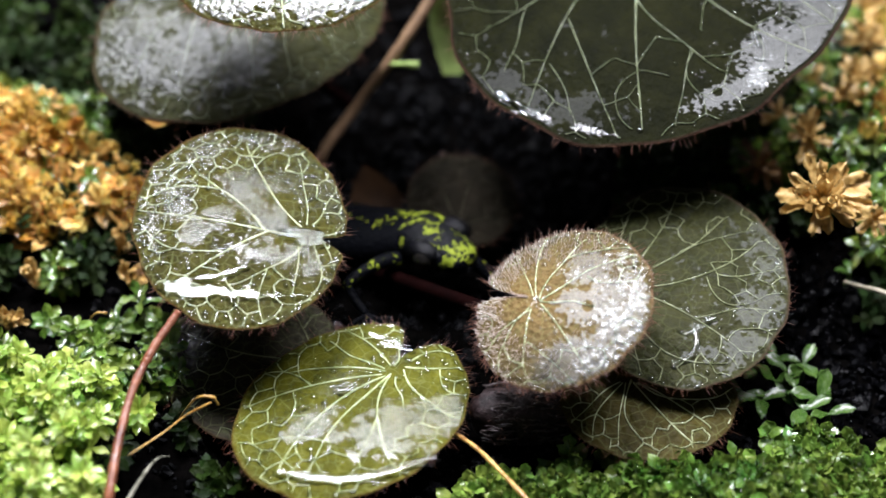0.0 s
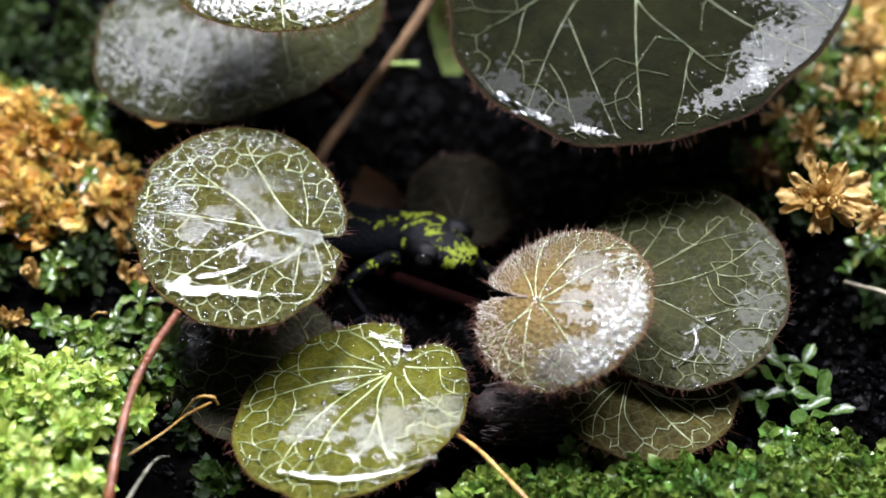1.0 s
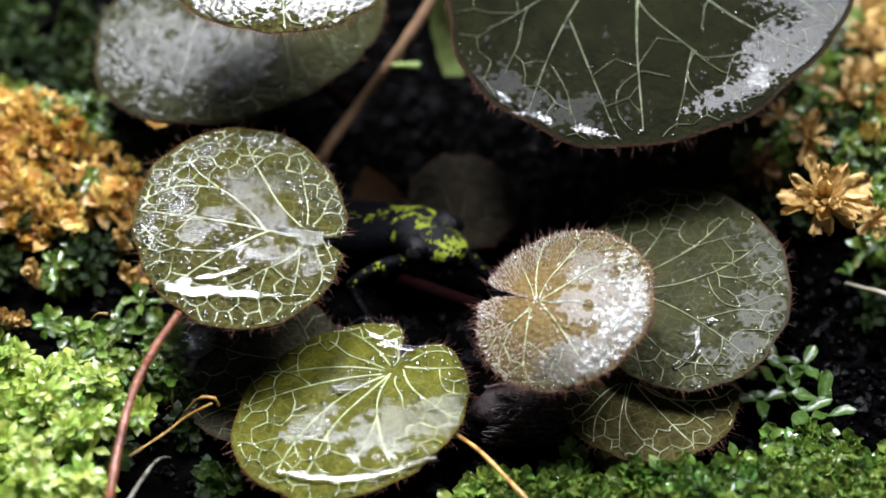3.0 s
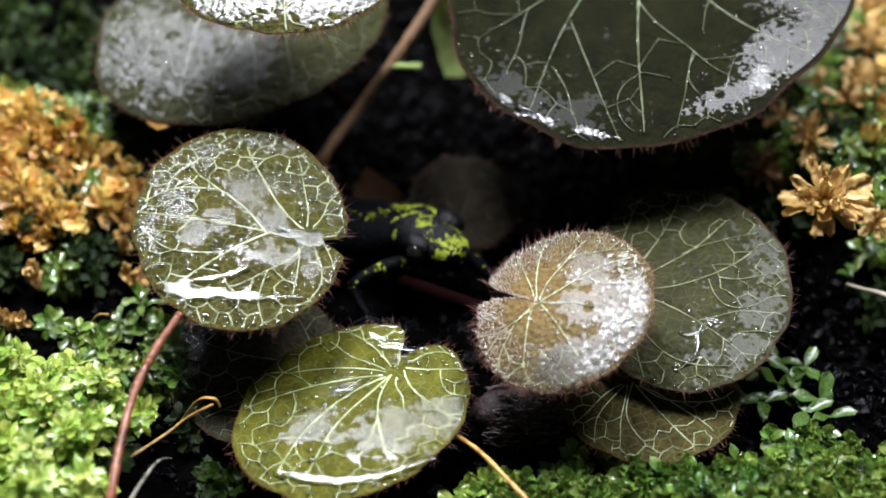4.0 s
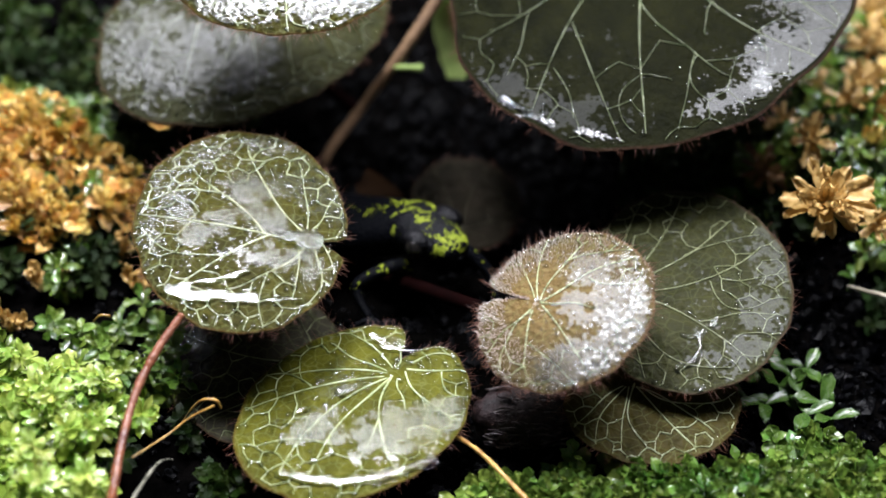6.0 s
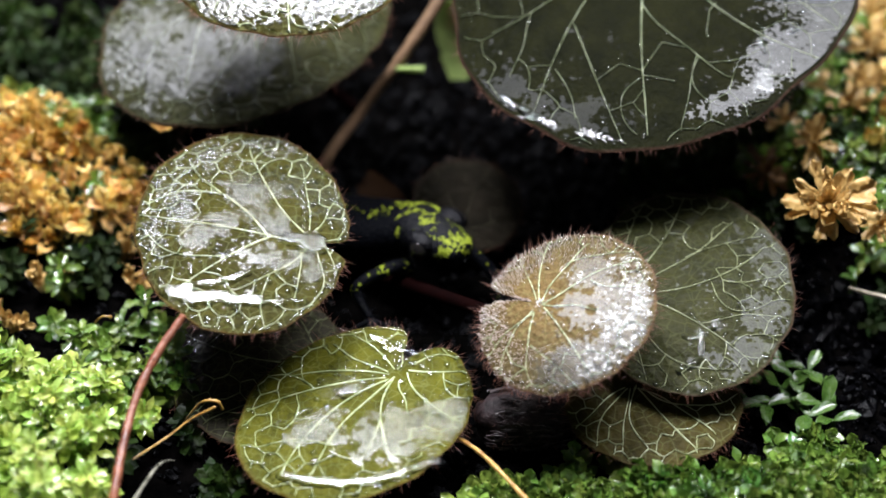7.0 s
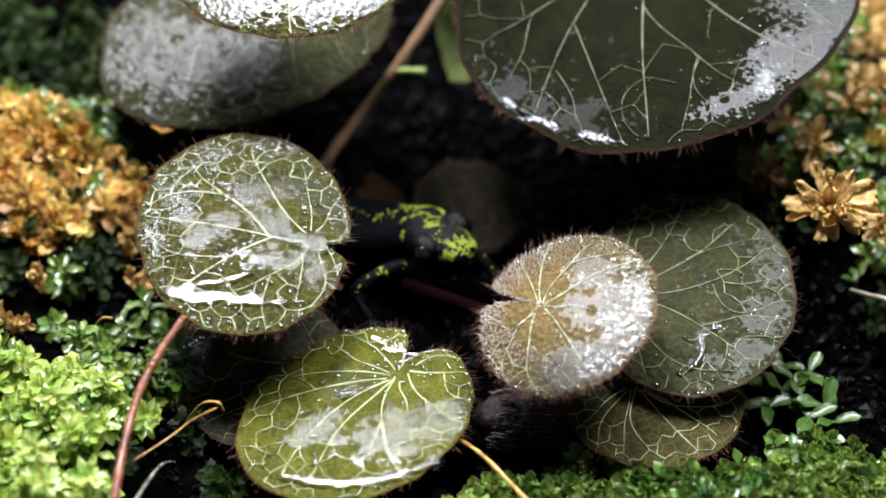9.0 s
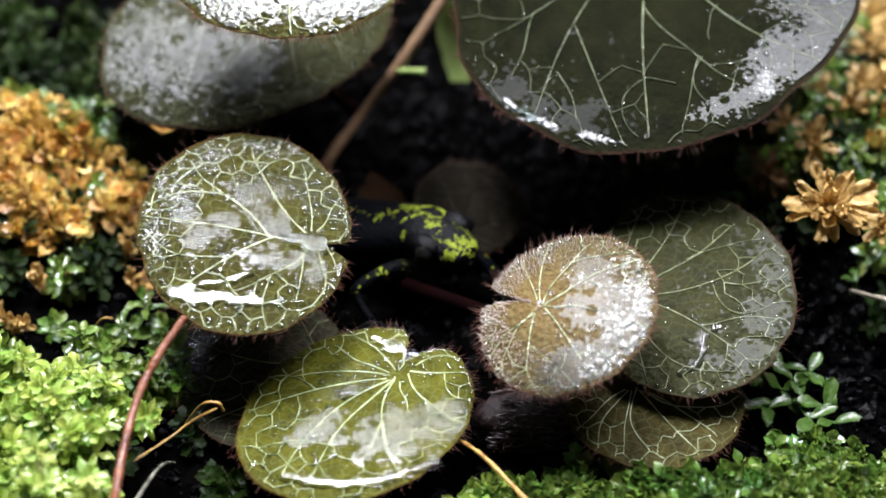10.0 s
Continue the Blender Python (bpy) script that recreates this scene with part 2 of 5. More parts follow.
# olive lowered all over, in place of a shadow that nothing here casts
SHADE = leaf_material("shade_darkened_olive_leaf", (0.0032, 0.0038, 0.0010), (0.0090, 0.0096, 0.0025), (0.030, 0.034, 0.010), (0.07, 0.035, 0.028), 0.30, 0.5, 0.5, 0.06, 0.5, 0.02, net=0.0)
UMBER = leaf_material("brown_olive_leaf", (0.026, 0.021, 0.0035), (0.060, 0.047, 0.008), (0.06, 0.045, 0.01), (0.07, 0.04, 0.02), 0.2, 0.5, 0.5, sheen=0.08)
# brown leaf with part of its shade in the colour, where light slips through
SHADED_BROWN = leaf_material("shade_lowered_brown_leaf", (0.020, 0.018, 0.012), (0.042, 0.037, 0.024), (0.026, 0.022, 0.013), (0.07, 0.04, 0.02), 0.2, 0.5, 0.6, sheen=0.05)
# brown lowered so the leaf looks shaded where lamp light still reaches it
DIM = leaf_material("shade_painted_brown_leaf", (0.008, 0.007, 0.004), (0.017, 0.013, 0.008), (0.012, 0.009, 0.0045), (0.03, 0.015, 0.008), 0.3, 0.7, 0.5, 0.08, 0.5, 0.05, net=0.0)

# ---- mesh helpers ----


def part(name, me, material, parent=None, label="", kind=""):
    """One mesh object, from a mesh or a bmesh, under a thing or a part (or on its own)."""
    if isinstance(me, bmesh.types.BMesh):
        bm, me = me, bpy.data.meshes.new(name)
        bm.to_mesh(me)
        bm.free()
    ob = new(name, me)
    if material is not None:
        me.materials.clear()
        me.materials.append(material)
    if parent is not None:
        ob.parent = parent
    return tagged(ob, label, kind=kind)


def quads_mesh(name, verts, quads, smooth=True, attrs=None):
    me = bpy.data.meshes.new(name)
    v = np.asarray(verts, dtype=np.float32).reshape(-1, 3)
    q = np.asarray(quads, dtype=np.int32).reshape(-1, 4)
    me.vertices.add(len(v))
    me.vertices.foreach_set("co", v.ravel())
    me.loops.add(q.size)
    me.loops.foreach_set("vertex_index", q.ravel())
    me.polygons.add(len(q))
    me.polygons.foreach_set("loop_start", np.arange(0, q.size, 4, dtype=np.int32))
    me.polygons.foreach_set("use_smooth", np.full(len(q), smooth))
    for key, values in (attrs or {}).items():
        a = me.attributes.new(key, "FLOAT", "POINT")
        a.data.foreach_set("value", np.asarray(values, dtype=np.float32))
    me.update(calc_edges=True)
    return me


def grid_quads(rows, cols, wrap=False, base=0):
    """Faces of a sheet of rows x cols vertices; wrap joins the last column to the first."""
    r, c = np.meshgrid(np.arange(rows - 1), np.arange(cols if wrap else cols - 1), indexing="ij")
    d = (c + 1) % cols
    return np.stack([r * cols + c, r * cols + d, (r + 1) * cols + d, (r + 1) * cols + c], -1).reshape(-1, 4) + base


class Batch:
    """Many copies of small shapes in one mesh."""

    def __init__(self):
        self.v, self.q, self.n = [], [], 0

    def add(self, v, q):
        self.v.append(np.asarray(v))
        self.q.append(np.asarray(q) + self.n)
        self.n += len(v)

    def spread(self, shape, mats):
        v, q = shape
        if not len(mats):
            return
        m = np.array(mats, dtype=np.float64)
        h = np.c_[v, np.ones(len(v))]
        w = np.einsum("kij,nj->kni", m[:, :3, :], h)
        off = (np.arange(len(m)) * len(v))[:, None, None]
        self.add(w.reshape(-1, 3), (np.asarray(q)[None] + off).reshape(-1, 4))

    def mesh(self, name, smooth=True):
        return quads_mesh(name, np.concatenate(self.v), np.concatenate(self.q), smooth)


def blade_shape(width, curl, cup, waist=0.35, rows=5, crumple=0.0, seed=0, tip=0.25, cols=3, flute=0.0):
    """A small leaf of length 1 along +y, spoon-shaped: rows x cols vertices."""
    rng = random.Random(seed)
    v, half = [], (cols - 1) / 2
    for i in range(rows):
        t = i / (rows - 1)
        w = width * ((waist + (1 - waist) * _m.sin(_m.pi * min(1, t * 0.62 + 0.05))) if t < 0.98 else tip)
        for c in range(cols):
            s = (c - half) / half
            v.append((s * w + crumple * rng.uniform(-0.12, 0.12), t + crumple * rng.uniform(-0.06, 0.06) - (0.06 * abs(s) if i == rows - 1 else 0),
                      curl * t * t + cup * abs(s) * w + crumple * rng.uniform(-0.12, 0.12) + flute * t * _m.sin(s * 5 + seed)))
    return np.array(v), grid_quads(rows, cols)


def oval_blade(width, curl, ruffle, lobes=0.0, seed=0, rows=7, cols=5):
    """A thin oval leaf of length 1 along +y, ruffled, with a bent tip and a scalloped margin."""
    rng = random.Random(seed)
    ph, v = rng.uniform(0, 6), []
    for i in range(rows):
        t = _m.sin(0.5 * _m.pi * i / (rows - 1))
        w = width * (0.2 + 0.8 * _m.sin(0.5 * _m.pi * t / 0.62) if t < 0.62 else max(0.10, 1 - ((t - 0.62) / 0.39) ** 3.6) ** 0.5) * (1 + lobes * _m.sin(9.5 * t + ph))
        for c in range(cols):
            a = 2 * c / (cols - 1) - 1
            v.append((a * w, t - 0.09 * a * a * t * t, curl * t * t + 0.25 * a * a * w + ruffle * abs(a) * _m.sin(8 * t + ph + 2 * a) - 0.06 * (1 - abs(a)) * t))
    return np.array(v), grid_quads(rows, cols)


def dome_shape(seg=10, rings=4):
    v = [(_m.cos(2 * _m.pi * j / seg) * _m.cos(a), _m.sin(2 * _m.pi * j / seg) * _m.cos(a), _m.sin(a))
         for a in [(-0.12 + 1.66 * i / rings) for i in range(rings + 1)] for j in range(seg)]
    return np.array(v), grid_quads(rings + 1, seg, True)


def hair_shape():
    v = []
    for t, r in ((0, 1.0), (0.5, 0.75), (1.0, 0.12)):
        for j in range(3):
            a = 2 * _m.pi * j / 3
            v.append((_m.cos(a) * r, _m.sin(a) * r, 0))
    v = np.array(v, dtype=float)
    for i, t in enumerate((0, 0.5, 1.0)):
        v[i * 3:i * 3 + 3, 2] = t
    return v, grid_quads(3, 3, True)


def tube(points, radii, seg=10, wobble=0.0, seed=0):
    """A round stem through the points, smoothed, with closed ends."""
    rng = random.Random(seed)
    pts = [Vector(p) for p in points]
    dense, rad = [], []
    for i in range(len(pts) - 1):
        p0, p1, p2, p3 = pts[max(i - 1, 0)], pts[i], pts[i + 1], pts[min(i + 2, len(pts) - 1)]
        for k in range(8):
            t = k / 8
            dense.append(0.5 * ((2 * p1) + (p2 - p0) * t + (2 * p0 - 5 * p1 + 4 * p2 - p3) * t * t + (3 * p1 - p0 - 3 * p2 + p3) * t ** 3))
            rad.append(radii[i] + (radii[i + 1] - radii[i]) * t)
    dense.append(pts[-1])
    rad.append(radii[-1])
    v, side = [], None
    for i, p in enumerate(dense):
        d = (dense[min(i + 1, len(dense) - 1)] - dense[max(i - 1, 0)]).normalized()
        if side is None:
            side = d.orthogonal().normalized()
        side = (side - d * side.dot(d)).normalized()
        other = d.cross(side)
        rr = rad[i] * (1 + wobble * rng.uniform(-1, 1))
        close = 0.15 if i in (0, len(dense) - 1) else 1.0
        for k in range(seg):
            a = 2 * _m.pi * k / seg
            v.append(p + (side * _m.cos(a) + other * _m.sin(a)) * rr * close)
    return np.array([tuple(x) for x in v]), grid_quads(len(dense), seg, True)


def tube_mesh(name, points, radii, **kw):
    v, q = tube(points, radii, **kw)
    return quads_mesh(name, v, q)


def basis(origin, front, side, turn=0.0):
    """Pose of a leaf: tilted by front degrees towards -y and by side degrees towards +x."""
    n = Vector((_m.sin(radians(side)), -_m.sin(radians(front)), 0))
    n.z = _m.sqrt(max(0.01, 1 - n.length_squared))
    x = Vector((1, 0, 0))
    x = (x - n * x.dot(n)).normalized()
    y = n.cross(x)
    m = Matrix(((x.x, y.x, n.x, origin[0]), (x.y, y.y, n.y, origin[1]), (x.z, y.z, n.z, origin[2]), (0, 0, 0, 1)))
    return m @ pose(0, 0, 0, 0, 0, turn)


def smooth_noise(x, y, scale, seed):
    """Cheap smooth field in -1..1, for arrays."""
    r = np.random.RandomState(seed)
    out = 0
    for k in range(11):
        a, ph, f = (k + r.uniform(0, 0.9)) * np.pi / 11, r.uniform(0, 2 * np.pi), scale * r.uniform(0.55, 1.6)
        out = out + np.sin((x * np.cos(a) + y * np.sin(a)) * f + ph)
    return out / 4.4


# ---- ground ----
# rises and hollows: centre x, y, reach x, y, height (metres)
FORMS = [(-0.072, -0.040, 0.026, 0.024, 0.007), (-0.080, 0.030, 0.030, 0.028, 0.010), (0.006, 0.040, 0.032, 0.028, -0.014),
         (0.050, -0.052, 0.050, 0.012, 0.004), (0.078, 0.024, 0.022, 0.024, 0.011), (0.090, 0.070, 0.030, 0.030, 0.010),
         (0.078, -0.010, 0.016, 0.016, -0.003), (-0.095, 0.075, 0.040, 0.030, 0.010), (0.010, -0.028, 0.016, 0.014, -0.004)]


def height(x, y):
    h = 0.0012 * smooth_noise(x, y, 260.0, 3) + 0.0005 * smooth_noise(x, y, 900.0, 4)
    for cx, cy, rx, ry, a in FORMS:
        h = h + a * np.exp(-((x - cx) / rx) ** 2 - ((y - cy) / ry) ** 2)
    return h


def ground():
    fine = np.linspace(-0.13, 0.13, 240)
    outer = np.array([0.16, 0.2, 0.26, 0.34, 0.44, 0.5])
    ax = np.concatenate([-outer[::-1], fine, outer])
    X, Y = np.meshgrid(ax, ax + 0.01)
    fade = np.clip((0.5 - np.maximum(abs(X), abs(Y))) / 0.1, 0, 1)
    Z = height(X, Y) * fade
    v = np.stack([X, Y, Z], -1).reshape(-1, 3)
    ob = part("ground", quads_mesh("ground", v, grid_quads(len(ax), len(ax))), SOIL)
    tagged(ob, "black wet crumbly soil, deepened for shade, sloping into a hollow", "soil", kind="structure")


def walls():
    for name, (x, y, sx, sy) in {"wall_north": (0, 0.52, 1.04, 0.02), "wall_south": (0, -0.50, 1.04, 0.02),
                                 "wall_east": (0.51, 0.01, 0.02, 0.998), "wall_west": (-0.51, 0.01, 0.02, 0.998)}.items():
        bm = bmesh.new()
        bmesh.ops.create_cube(bm, size=1.0, matrix=Matrix.Translation((x, y, 0.28)) @ Matrix.Diagonal((sx, sy, 0.62, 1)))
        bmesh.ops.bevel(bm, geom=bm.edges[:], offset=0.003, segments=1, affect="EDGES")
        tagged(part(name, bm, WALL), "dark plain terrarium wall panel", "wall", kind="structure")


ground()
walls()

# ---- the round leaves ----


class Leaf:
    """A round hairy leaf; lengths in millimetres in the leaf's own plane, with the stalk's joint at its origin."""

    def __init__(self, label, origin, front, side, centre, a, b, rot, notch, material, seed, notch_deep=0.9, notch_wide=14.0, dome=1.2,
                 wave=0.3, wet=(), veins=(), net=(3.6, 0.45, 0.1), vein_mat=None, hairs=260, hair_mat=None, foot=None, group="round leaves of the plant", heart=0.0,
                 stalk=True, quilt=0.22, vein_wide=1.0, fuzz=0, curl=(0, 0.0), slack=(0.25, 0.55)):
        self.c, self.a, self.b, self.rot = centre, a, b, radians(rot)
        self.notch, self.deep, self.wide = radians(notch), notch_deep, radians(notch_wide)
        self.dome, self.wave, self.seed, self.curl, self.quilt = dome, wave, seed, curl, quilt
        self.m = basis(origin, front, side)
        self.size = (a + b) / 2
        rng = random.Random(seed)
        lines = self.vein_lines(rng, veins, net)
        self.lines = lines
        samples = np.concatenate([np.array(p) for p, _, _ in lines])
        # blade
        nr, ns = 56, 220
        th = np.linspace(0, 2 * np.pi, ns, endpoint=False)
        s = np.linspace(0.0, 1.0, nr) ** 0.85
        S, T = np.meshgrid(s, th, indexing="ij")
        R = self.reach(T) * S
        x, y = R * np.cos(T), R * np.sin(T)
        z = self.surf(x, y)
        pts = np.stack([x.ravel(), y.ravel()], -1)
        d2 = np.full(len(pts), 1e9)
        for k in range(0, len(samples), 60):
            chunk = samples[k:k + 60]
            d2 = np.minimum(d2, ((pts[:, None, :] - chunk[None]) ** 2).sum(-1).min(1))
        d = np.sqrt(d2).reshape(x.shape)
        taper = np.clip((1 - S) * 8, 0, 1)
        z = z + quilt * (1 - np.exp(-(d / 1.1) ** 2)) * taper + 0.25 * quilt * smooth_noise(x, y, 2.6, seed + 9) * taper
        top = np.stack([x, y, z], -1).reshape(-1, 3)
        low = top.copy()
        low[:, 2] -= 0.55 * np.clip(1 - S.ravel() ** 8, 0.12, 1)
        q1 = grid_quads(nr, ns, True)
        q2 = grid_quads(nr, ns, True, nr * ns)[:, ::-1]
        j = np.arange(ns)
        e, f = (nr - 1) * ns + j, (nr - 1) * ns + (j + 1) % ns
        q3 = np.stack([e, f, f + nr * ns, e + nr * ns], -1)
        wetv = np.zeros(x.size)
        for cx, cy, rx, ry, ang, amp in wet:
            ca, sa = _m.cos(radians(ang)), _m.sin(radians(ang))
            dx, dy = x.ravel() - cx, y.ravel() - cy
            u, w = dx * ca + dy * sa, -dx * sa + dy * ca
            wetv = np.maximum(wetv, amp * np.exp(-(u / rx) ** 2 - (w / ry) ** 2))
        edge = 0.4 / self.size
        rimv = np.clip((S.ravel() - 1 + edge) / edge, 0, 1) * 0.55
        heartv = heart * np.exp(-(np.hypot(x, y).ravel() / (0.5 * self.size)) ** 2)
        two = lambda k: np.concatenate([k, k])
        me = quads_mesh("blade", np.concatenate([top, low]) * 0.001, np.concatenate([q1, q2, q3]), True,
                        {"wet": two(wetv), "rim": two(rimv), "heart": two(heartv)})
        self.water = []
        self.ob = new("round_leaf")
        self.ob.matrix_world = self.m
        tagged(self.ob, label, "leaf", group)
        blade = part("blade", me, material, self.ob)
        self.veins(lines, blade, vein_mat or VEIN, vein_wide)
        self.hairs(rng, blade, hairs, hair_mat or HAIR, fuzz)
        if stalk:
            inv = self.m.inverted()
            foot_l = inv @ Vector(foot or (self.m.translation.x * 0.8, self.m.translation.y * 0.8 + 0.004, -0.004))
            mid = Vector((foot_l.x * slack[0], foot_l.y * slack[0], foot_l.z * slack[1]))
            pts = [(0, 0, -0.0004), tuple(Vector((0, 0, -0.002)) + mid * 0.2), tuple(mid), tuple(foot_l)]
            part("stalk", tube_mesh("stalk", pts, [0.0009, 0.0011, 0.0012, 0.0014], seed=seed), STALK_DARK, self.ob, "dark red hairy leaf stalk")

    def reach(self, t):
        """Distance from the joint to the rim in direction t."""
        t = np.asarray(t, dtype=float)
        ca, sa = _m.cos(self.rot), _m.sin(self.rot)
        dx, dy = np.cos(t), np.sin(t)
        ux, uy = (dx * ca + dy * sa) / self.a, (-dx * sa + dy * ca) / self.b
        cx, cy = (self.c[0] * ca + self.c[1] * sa) / self.a, (-self.c[0] * sa + self.c[1] * ca) / self.b
        A, B, C = ux * ux + uy * uy, -2 * (ux * cx + uy * cy), cx * cx + cy * cy - 1
        r = (-B + np.sqrt(np.maximum(B * B - 4 * A * C, 1e-9))) / (2 * A)
        off = np.angle(np.exp(1j * (t - self.notch)))
        r = r * (1 - self.deep * np.exp(-np.abs(off / self.wide) ** 2.2))
        return r * (1 + 0.008 * np.sin(11 * t + self.seed) + 0.006 * np.sin(19 * t + 2 * self.seed))

    def surf(self, x, y):
        dx, dy = (x - self.c[0]) / self.size, (y - self.c[1]) / self.size
        rr = dx * dx + dy * dy
        return (-self.dome * rr + self.wave * rr * np.sin(3 * np.arctan2(dy, dx) + self.seed) * 0.6 + self.curl[1] * np.clip(dx * _m.cos(radians(self.curl[0])) + dy * _m.sin(radians(self.curl[0])), 0, 2) ** 3
                + 0.10 * smooth_noise(x, y, 0.28, self.seed)) + self.dome

    def place(self, x, y, lift=0.0):
        """World place of a point of the leaf."""
        return self.m @ Vector((x * 0.001, y * 0.001, (float(self.surf(np.array(x), np.array(y))) + lift) * 0.001))

    def vein_lines(self, rng, mains, net):
        """Main veins, each a bowed stroke (x0, y0, x1, y1, bow, width), and an uneven net of thin ones between them and the rim."""
        lines = []
        cell, inner, gaps = net
        inside = lambda x, y: _m.hypot(x, y) / max(float(self.reach(_m.atan2(y, x))), 0.1)

        def stroke(x0, y0, x1, y1, bow, w0, w1, steps, sway=1.0):
            u = np.linspace(0, 1, steps)
            ln = _m.hypot(x1 - x0, y1 - y0)
            off = 4 * bow * u * (1 - u) + sway * (0.10 * rng.uniform(-1, 1) * np.sin(np.pi * u) + 0.22 * rng.uniform(-1, 1) * np.sin(2.6 * np.pi * u)) * min(1.0, 1.2 / max(ln, 1)) * (u < 1)
            x, y = x0 + (x1 - x0) * u - (y1 - y0) * off, y0 + (y1 - y0) * u + (x1 - x0) * off
            pts = [(a, b) for a, b in zip(x.tolist(), y.tolist()) if inside(a, b) < 0.975]
            if len(pts) > 1:
                lines.append((pts, w0, w1))

        for x0, y0, x1, y1, bow, w in mains:
            stroke(x0, y0, x1, y1, bow, w, 0.55 * w, 26)
        spine = np.concatenate([np.array(p) for p, _, _ in lines])
        # seeds spread at uneven distances; the borders between their cells are the net
        seeds, big = [], 1.3 * (self.size + _m.hypot(*self.c))
        for k in range(5000):
            x, y = rng.uniform(-big, big) + self.c[0] * 0.5, rng.uniform(-big, big) + self.c[1] * 0.5
            r = inside(x, y)
            far = cell * (1.55 - 0.75 * min(r, 1.0)) * rng.uniform(0.75, 1.1)
            if r < 1.25 and all((x - a) ** 2 + (y - b) ** 2 > far * far for a, b in seeds):
                seeds.append((x, y))
        pts, _, tris, *_ = delaunay_2d_cdt([Vector(p) for p in seeds], [], [], 0, 1e-6)
        mid, on, side = [], [], {}
        for k, tri in enumerate(tris):
            c = np.mean([tuple(pts[v]) for v in tri], 0)
            d = np.hypot(*(spine - c).T)
            near = int(d.argmin())
            on.append(bool(d[near] < 0.34 * cell))
            mid.append(spine[near] if on[-1] else c)
            for a, b in zip(tri, tri[1:] + tri[:1]):
                side.setdefault((min(a, b), max(a, b)), []).append(k)
        free = [not o and inside(*m) < 0.97 for o, m in zip(on, mid)]
        links = []
        for a, b in (p for p in side.values() if len(p) == 2):
            r = inside(*((mid[a] + mid[b]) / 2))
            if not (on[a] and on[b]) and r > inner * rng.uniform(0.8, 1.2) and rng.random() > gaps:
                links.append((a, b))
        for k in range(4):
            ends = collections.Counter(v for pair in links for v in pair)
            links = [(a, b) for a, b in links if not ((free[a] and ends[a] < 2) or (free[b] and ends[b] < 2))]
        for a, b in links:
            w = 0.20 * rng.uniform(0.75, 1.2)
            stroke(*mid[a], *mid[b], rng.uniform(-0.07, 0.07), w, w, 7, 0.25)
        return lines

    def veins(self, lines, blade, material, scale):
        bt = Batch()
        for pts, w0, w1 in lines:
            p = np.array(pts)
            d = np.gradient(p, axis=0)
            d /= np.maximum(np.linalg.norm(d, axis=1, keepdims=True), 1e-6)
            nrm = np.stack([-d[:, 1], d[:, 0]], -1)
            wob = 1 + 0.30 * smooth_noise(p[:, 0], p[:, 1], 1.6, self.seed + 4) + 0.16 * smooth_noise(p[:, 0], p[:, 1], 5.0, self.seed + 5)
            w = (np.linspace(w0, w1, len(p)) * 0.5 * scale * wob)[:, None]
            v = []
            for off, up in ((-1, 0.4 * self.quilt - 0.06), (-0.5, 0.6 * self.quilt + 0.07), (0.5, 0.6 * self.quilt + 0.07), (1, 0.4 * self.quilt - 0.06)):
                q = p + nrm * w * off
                v.append(np.c_[q, self.surf(q[:, 0], q[:, 1]) + up + (0.05 if self.size < 25 else 0.12)])
            v = np.stack(v, 1).reshape(-1, 3) * 0.001
            bt.add(v, grid_quads(len(p), 4)[:, ::-1])
        part("vein_network", bt.mesh("vein_network"), material, blade, "pale green net of raised veins", "stuff")

    def hairs(self, rng, blade, count, material, fuzz):
        bt, mats = Batch(), []
        for k in range(count + fuzz):
            t = rng.uniform(0, 2 * _m.pi)
            edge = k < count
            s = 0.995 if edge else _m.sqrt(rng.uniform(0.25, 0.99))
            r = float(self.reach(t)) * s
            x, y = r * _m.cos(t), r * _m.sin(t)
            z = float(self.surf(np.array(x), np.array(y))) - (0.1 if edge else -0.1)
            out = Vector((_m.cos(t) + rng.uniform(-0.6, 0.6), _m.sin(t) + rng.uniform(-0.6, 0.6), rng.uniform(-0.7, 0.8) if edge else rng.uniform(0.5, 2.0)))
            ln = (0.4 + 2.2 * rng.random() ** 1.5 if edge else rng.uniform(0.3, 0.9)) * 0.001
            m = Matrix.Translation((x * 0.001, y * 0.001, z * 0.001)) @ out.to_track_quat("Z", "Y").to_matrix().to_4x4()
            wide = 0.000034 if edge else 0.000052
            mats.append(m @ Matrix.Diagonal((wide, wide, ln, 1)))
        bt.spread(hair_shape(), mats[:count])
        part("hair_fringe", bt.mesh("hair_fringe"), HAIR, blade, "stiff russet hairs along the rim", "stuff")
        if fuzz:
            bt = Batch()
            bt.spread(hair_shape(), mats[count:])
            part("fuzz", bt.mesh("fuzz"), material, blade, "short pale hairs all over the leaf", "stuff")


